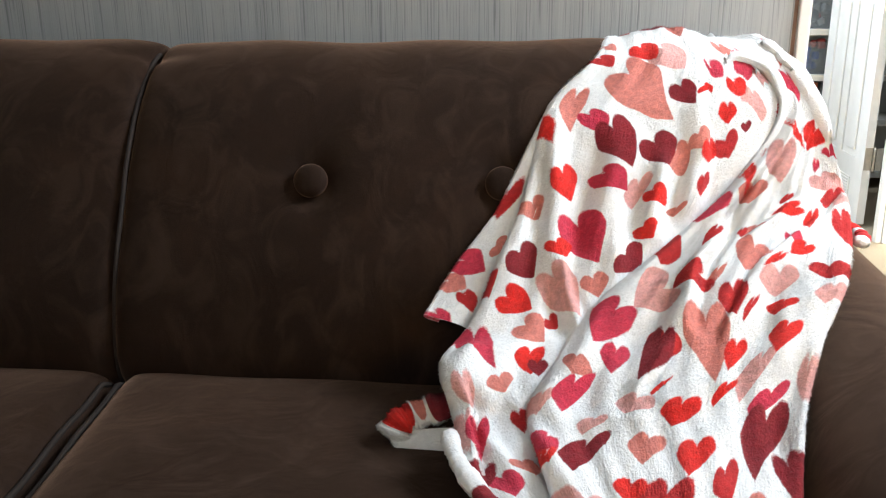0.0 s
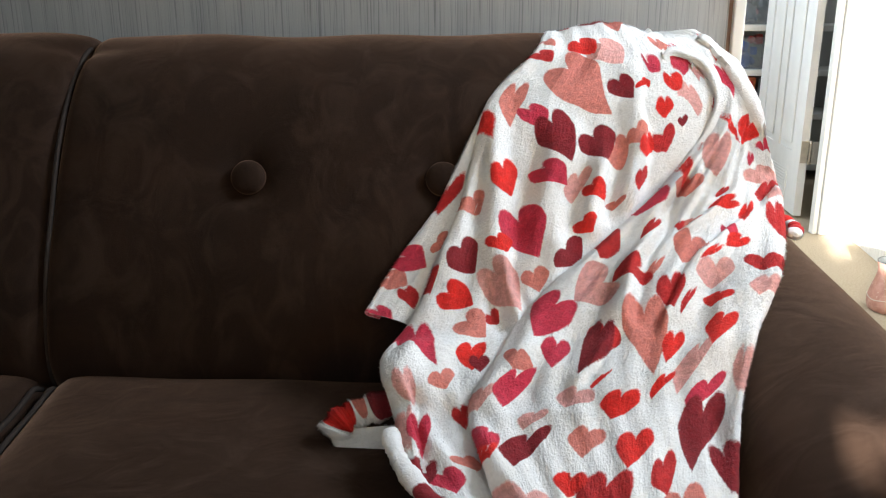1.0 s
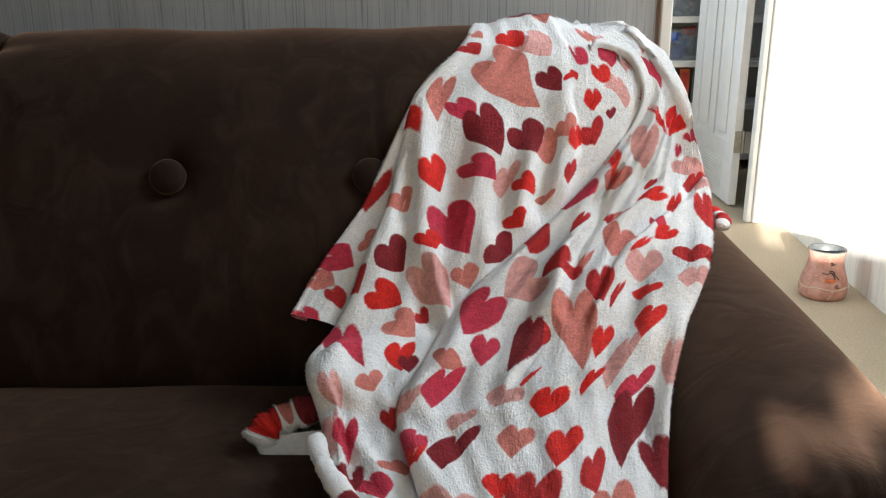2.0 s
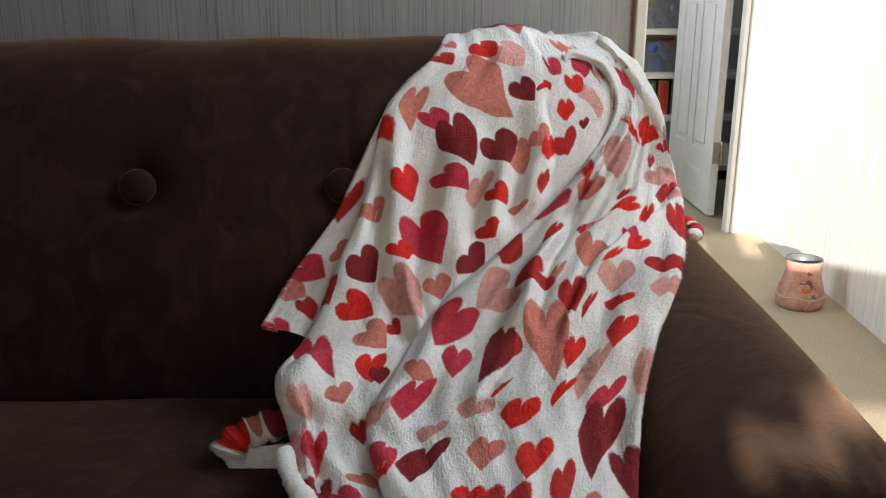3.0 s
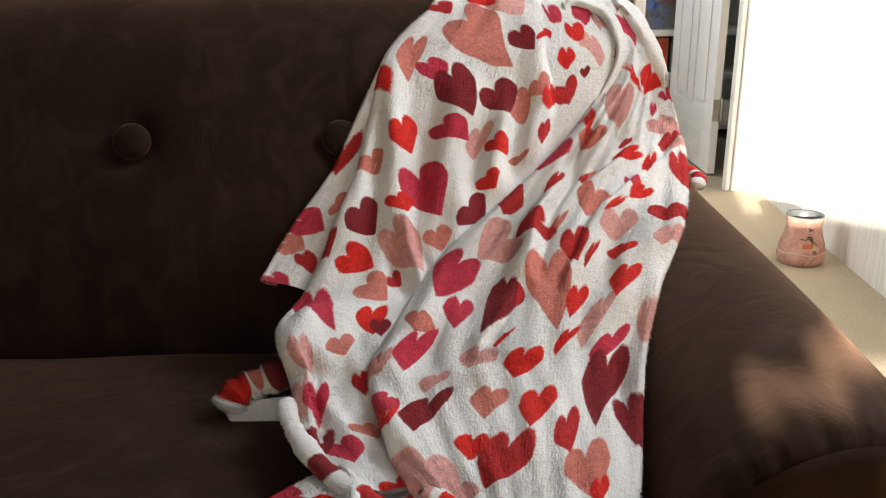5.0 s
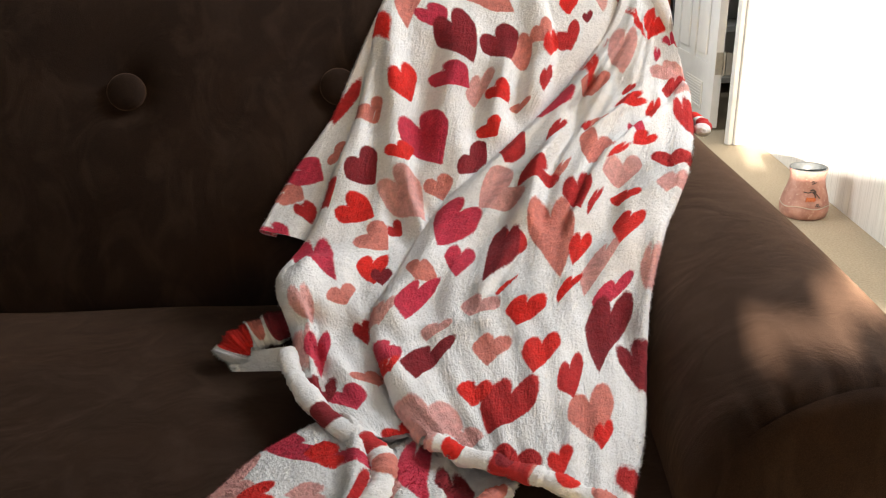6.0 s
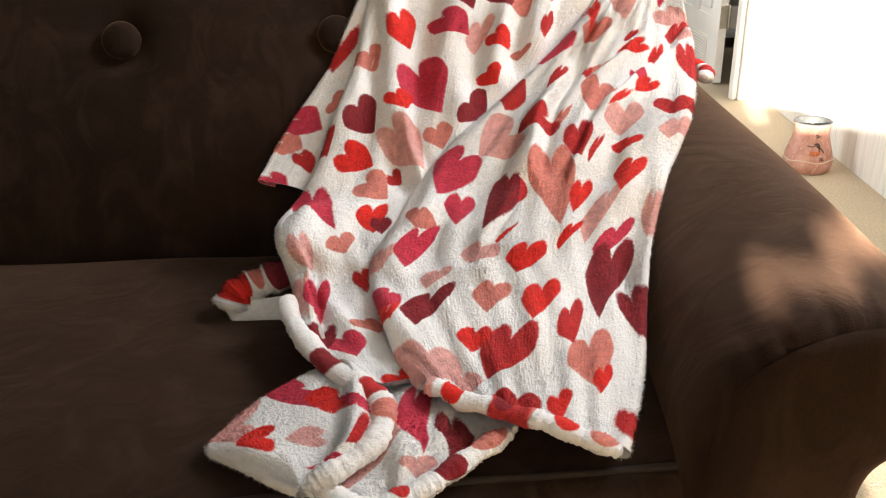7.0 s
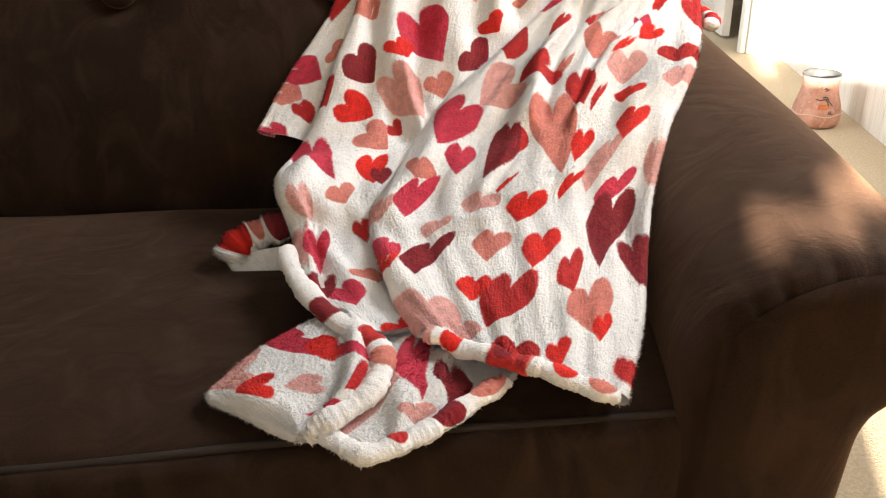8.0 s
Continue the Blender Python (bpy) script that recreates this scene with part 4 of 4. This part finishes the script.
def build_blanket():
    blanket = empty("blanket")
    under, Pu = drape("under_drape", UNDER_L, UNDER_R, blanket, 380, 280,
                      lambda u, v: 0.007 + 0.014 * np.sin(np.pi * u) * (1 - 0.6 * v) + 0.022 * bell(v, 0.11, 0.07) * bell(u, 0.42, 0.30)
                      - 0.035 * step(0.74, 0.96, u) * (1 - step(0.38, 0.5, v)),
                      UNDER_FOLDS, "white fleece with printed red and pink hearts", roll_right=0.0, inset_from=0.45)
    front, Pf = drape("front_drape", FRONT_L, FRONT_R, blanket, 400, 300,
                      lambda u, v: 0.012 * np.sin(np.pi * u) + 0.018 * (1 - step(0.3, 0.55, v)) * (1 - 0.7 * u ** 3) * (0.1 + 0.9 * step(0.05, 0.17, v)) + 0.014 * bell(v, 0.15, 0.05) * bell(u, 0.4, 0.4) + 0.012 * bell(u, 0.06, 0.10) * step(0.3, 0.5, v)
                      - 0.024 * (1 - step(0.31, 0.40, v)) * (1 - step(0.0, 0.14, u)),
                      FRONT_FOLDS, "white fleece with printed red and pink hearts", taper=1.0)
    hem([Pf[-1][int(j)] + np.array((0, -0.004, -0.004)) for j in np.linspace(0, 299, 11)], 0.0105, blanket, "front_hem",
        (("scarlet", 0.10, 0.19), ("maroon", 0.37, 0.46), ("salmon", 0.47, 0.58), ("scarlet", 0.66, 0.78), ("salmon", 0.84, 0.97)), LAST_ROW["front_drape"])
    # flap hanging between the backrest and the fold
    drape("side_flap", [(.165, 1.245, .835), (.117, 1.178, .742), (.093, 1.148, .698), (.039, 1.092, .632), (.001, 1.030, .577)],
          [(.22, 1.248, .838), (.20, 1.184, .748), (.18, 1.150, .698), (.14, 1.090, .625), (.07, 1.012, .562)], blanket, 120, 70,
          lambda u, v: 0.004 * np.sin(np.pi * u), [(0.3, 0.1, 0.5, 0.9, 0.005, 0.012, 0)], "", 0.001, 0.006, 0.0, 2.0)
    # corner turned over on the seat, its white back showing
    hem([(.085, .935, .505), (.045, .917, .496), (.005, .904, .487), (-.020, .893, .477), (-.030, .882, .462)], 0.0225, blanket, "turned_corner",
        (("salmon", 0.02, 0.12), ("maroon", 0.16, 0.42), ("salmon", 0.44, 0.54), ("scarlet", 0.56, 0.84)))
    drape("white_lining", [(-.034, .884, .472), (-.032, .877, .464), (-.026, .871, .456), (-.020, .867, .450)],
          [(.065, .879, .484), (.065, .873, .470), (.065, .868, .460), (.065, .864, .452)], blanket, 50, 60,
          lambda u, v: 0.003 * np.sin(np.pi * v), [], "plain white underside", 0.0005, 0.005, 0.0)
    # the folded tail spread on the front of the seat
    drape("tail_under", [(.150, .700, .470), (.112, .640, .468), (.092, .580, .466), (.101, .548, .464), (.140, .520, .463)],
          [(.30, .690, .474), (.300, .660, .473), (.288, .625, .471), (.274, .598, .470), (.205, .543, .464)], blanket, 130, 130,
          lambda u, v: 0.006 * np.sin(np.pi * u) * np.sin(np.pi * v), [(0.35, 0.1, 0.5, 1.0, 0.013, 0.02, 0), (0.75, 0.0, 0.8, 0.9, -0.008, 0.015, 0), (0.62, 0.1, 0.66, 0.8, 0.008, 0.016, -1)], "", 0.0004, 0.005, 0.005)
    hem([(.100, .552, .464), (.142, .514, .463), (.175, .524, .464), (.203, .541, .465), (.240, .572, .468), (.276, .598, .472)], 0.0105, blanket, "tail_hem",
        (("crimson", 0.35, 0.45), ("maroon", 0.62, 0.74), ("salmon", 0.80, 0.98)))
    drape("tail_fold", [(.094, .712, .482), (.060, .690, .478), (.030, .664, .474), (.002, .622, .470), (-.004, .600, .468), (.035, .572, .466), (.085, .532, .466)],
          [(.110, .712, .488), (.140, .690, .492), (.155, .664, .489), (.162, .628, .486), (.160, .585, .484), (.138, .556, .478), (.098, .538, .472)], blanket, 170, 130,
          lambda u, v: 0.010 * np.sin(np.pi * np.clip(v, 0, 1)) * np.sin(np.pi * u), [(0.88, 0.1, 0.90, 0.95, 0.015, 0.013, 0), (0.2, 0.3, 0.6, 0.8, -0.004, 0.03, 0), (0.1, 0.7, 0.5, 0.9, 0.005, 0.02, 0)], "", 0.0003, 0.006, 0.007)
    # the rope-like roll where the inner layer runs into the tail
    hem([(.050, .822, .508), (.062, .775, .502), (.084, .728, .496), (.112, .682, .494), (.146, .645, .494), (.160, .615, .492), (.156, .585, .487), (.140, .562, .481), (.115, .547, .476), (.095, .538, .470)], 0.012, blanket, "rolled_edge",
        (("maroon", 0.26, 0.34), ("crimson", 0.42, 0.50), ("salmon", 0.54, 0.62)))
    # a wisp of the far edge peeping out behind the arm
    hem([(.585, 1.22, .69), (.614, 1.17, .682), (.618, 1.13, .678), (.600, 1.09, .680)], 0.010, blanket, "far_edge", (("scarlet", 0.1, 0.45), ("crimson", 0.55, 0.8)))
    return tagged(blanket, "white plush blanket with red and pink hearts, draped over sofa", "blanket")


build_blanket()

# ---- small things in the hall and closet ----
def vase_material():
    m, n, l, b = material("painted_terracotta", 0.55)
    v = coords(n, l)
    f = noise_tex(n, l, v, 26.0, 4.0, 0.65)
    speck = noise_tex(n, l, v, 110.0, 2.0)
    col = ramp(n, l, f, ((0.3, (0.34, 0.15, 0.11)), (0.55, (0.47, 0.24, 0.185)), (0.8, (0.55, 0.34, 0.28))))
    col = mix(n, l, ramp(n, l, speck, ((0.60, (0, 0, 0)), (0.72, (0.7, 0.7, 0.7)))), col, (0.62, 0.45, 0.36))
    l.new(col, b.inputs["Base Color"])
    bump(n, l, b, f, 0.4, 0.004)
    return m


def build_vase():
    vase = empty("vase")
    outer = [(0.0, 0.0), (0.066, 0.0), (0.074, 0.006), (0.078, 0.022), (0.079, 0.040), (0.072, 0.070), (0.062, 0.100), (0.056, 0.125), (0.0555, 0.142), (0.059, 0.158), (0.0605, 0.166)]
    part("body", lathe_bm(outer, 48, 0.012), vase_material(), vase, "rough terracotta body flaring to its foot")
    grey = plain_material("grey_glaze", (0.10, 0.11, 0.11), 0.4, 0.0, 0.6, 40.0)
    part("inside", lathe_bm([(0.0608, 0.1655), (0.0590, 0.169), (0.0545, 0.166), (0.050, 0.14), (0.052, 0.11), (0.060, 0.06), (0.064, 0.02), (0.0, 0.014)], 48, 0.012), grey, vase, "grey glazed rim and inside")
    cream = plain_material("cream_slip", (0.62, 0.52, 0.42), 0.6)
    ink = plain_material("dark_brush_paint", (0.06, 0.05, 0.045), 0.6)
    orange = plain_material("orange_brush_paint", (0.62, 0.16, 0.05), 0.6)

    def radius(h):
        return float(np.interp(h, [q[1] for q in outer[2:]], [q[0] for q in outer[2:]])) * 1.012 + 0.0008
    t = np.linspace(0, 2 * np.pi, 120)
    band = [(radius(0.046 + 0.003 * math.sin(5 * a)) * math.cos(a), radius(0.046) * math.sin(a), 0.046 + 0.003 * math.sin(5 * a)) for a in t]
    part("painted_band", tube_bm(band, 0.0016, 6), cream, vase, "cream dotted band")

    def stroke(name, points, mat, r=0.0016):
        """A brush stroke on the body from (angle in degrees, height) pairs."""
        s = spline(points, np.linspace(0, 1, 24))
        path = [(radius(h) * math.cos(radians(a)), radius(h) * math.sin(radians(a)), h) for a, h in s]
        part(name, tube_bm(path, r, 6), mat, vase)
    # seen from the south-west, the drawn side is turned to about -110 degrees
    stroke("stroke", [(-122, 0.098), (-108, 0.096), (-96, 0.100), (-84, 0.090), (-76, 0.078)], ink)
    stroke("stroke", [(-104, 0.104), (-94, 0.106), (-86, 0.098)], ink, 0.0022)
    stroke("stroke", [(-96, 0.098), (-90, 0.090), (-88, 0.080)], ink)
    stroke("stroke", [(-102, 0.130), (-96, 0.134), (-94, 0.126), (-100, 0.124), (-92, 0.126), (-86, 0.130)], ink, 0.0013)
    stroke("stroke", [(-88, 0.052), (-86, 0.060), (-80, 0.060), (-84, 0.053), (-76, 0.052)], ink, 0.0013)
    for a in (-112, -106, -100, -94):
        stroke("flower_stroke", [(a, 0.068), (a + 2, 0.080), (a + 5, 0.072)], orange, 0.0028)
    vase.location = (1.548, 2.650, 0)
    return tagged(vase, "small painted terracotta vase standing on the carpet", "vase")


build_vase()


def build_shelf():
    shelf = empty("shelf_unit")
    X0, X1, Y0, Y1 = 0.95, 2.25, 4.75, 5.08
    for x in (X0, X1 - 0.02):
        part("side_panel", box_bm((x, Y0, 0), (x + 0.02, Y1, 1.9), 0.002), WHITE_TRIM, shelf, "", False)
    part("back_panel", box_bm((X0, Y1, 0), (X1, Y1 + 0.01, 1.9)), WALLPAINT, shelf, "", False)
    for z in (0.06, 0.345, 0.582, 0.820, 1.10, 1.40, 1.86):
        part("shelf_board", box_bm((X0 + 0.02, Y0, z), (X1 - 0.02, Y1 - 0.002, z + 0.032), 0.003), WHITE_TRIM, shelf, "", False)
    return tagged(shelf, "white built-in shelves full of toy tubs", "shelf")


build_shelf()


def clear_plastic():
    m, n, l, b = material("clear_tub_plastic", 0.2)
    b.inputs["Base Color"].default_value = (0.75, 0.78, 0.80, 1)
    b.inputs["Transmission Weight"].default_value = 0.9
    b.inputs["IOR"].default_value = 1.25
    return m


CLEAR = clear_plastic()


def toy_tub(x0, x1, z, tall, colours, label, seed):
    """An open clear tub heaped with small coloured blocks."""
    rs = random.Random(seed)
    tub = empty("toy_tub")
    y0, y1 = 4.79, 5.03
    bm = bmesh.new()
    for lo, hi in (((x0, y0, z), (x1, y0 + 0.004, z + tall)), ((x0, y1 - 0.004, z), (x1, y1, z + tall)), ((x0, y0 + 0.004, z), (x0 + 0.004, y1 - 0.004, z + tall)),
                   ((x1 - 0.004, y0 + 0.004, z), (x1, y1 - 0.004, z + tall)), ((x0 + 0.004, y0 + 0.004, z), (x1 - 0.004, y1 - 0.004, z + 0.004))):
        box_bm(lo, hi, bm=bm)
    part("tub_wall", bm, CLEAR, tub, "clear plastic tub", False).visible_shadow = False
    for k in range(26):
        c = rs.choice(colours)
        s = rs.uniform(0.018, 0.038)
        bm = box_bm((-s, -s, -s * 0.7), (s, s, s * 0.7), s * 0.35, segments=3)
        ob = part("toy_piece", bm, c, tub)
        ob.matrix_local = pose(rs.uniform(x0 + 0.04, x1 - 0.04), rs.uniform(y0 + 0.04, y1 - 0.05), z + 0.035 + (k % 5) / 5 * (tall - 0.02), rs.uniform(0, 90), rs.uniform(0, 90), rs.uniform(0, 90))
    return tagged(tub, label, "toy tub", "tubs on the shelves")


BLUE = plain_material("blue_toy_plastic", (0.03, 0.10, 0.42), 0.35)
RED = plain_material("red_toy_plastic", (0.55, 0.05, 0.04), 0.35)
YELLOW = plain_material("yellow_toy_plastic", (0.70, 0.50, 0.06), 0.35)
GREY = plain_material("grey_toy_plastic", (0.13, 0.14, 0.15), 0.4)
GREEN = plain_material("green_toy_plastic", (0.02, 0.22, 0.14), 0.4)
PALE = plain_material("pale_toy_plastic", (0.60, 0.56, 0.48), 0.4)
ORANGE = plain_material("orange_box_card", (0.55, 0.14, 0.05), 0.6)
toy_tub(1.36, 1.78, 0.854, 0.19, [GREY, GREY, GREY, YELLOW, RED, PALE], "clear tub of grey, yellow and red toys on the shelf", 4)
toy_tub(1.36, 1.80, 0.616, 0.17, [BLUE, BLUE, BLUE, GREY, RED], "clear tub of blue building toys on the shelf", 9)


def toy_box(x, width, mat, stripe, label):
    box = part("toy_box", box_bm((x, 4.80, 0.379), (x + width, 5.02, 0.570), 0.003), mat, None, label, False, category="toy box", group="boxes on the shelf")
    part("printed_strip", box_bm((x + width * 0.25, 4.7975, 0.40), (x + width * 0.75, 4.7995, 0.55)), stripe, box, "", False)


toy_box(1.50, 0.070, ORANGE, PALE, "orange cardboard toy box standing on the shelf")
toy_box(1.585, 0.055, GREEN, YELLOW, "green cardboard toy box standing on the shelf")
toy_box(1.655, 0.060, ORANGE, RED, "orange cardboard toy box standing on the shelf")
toy_box(1.73, 0.060, GREY, PALE, "grey cardboard toy box standing on the shelf")
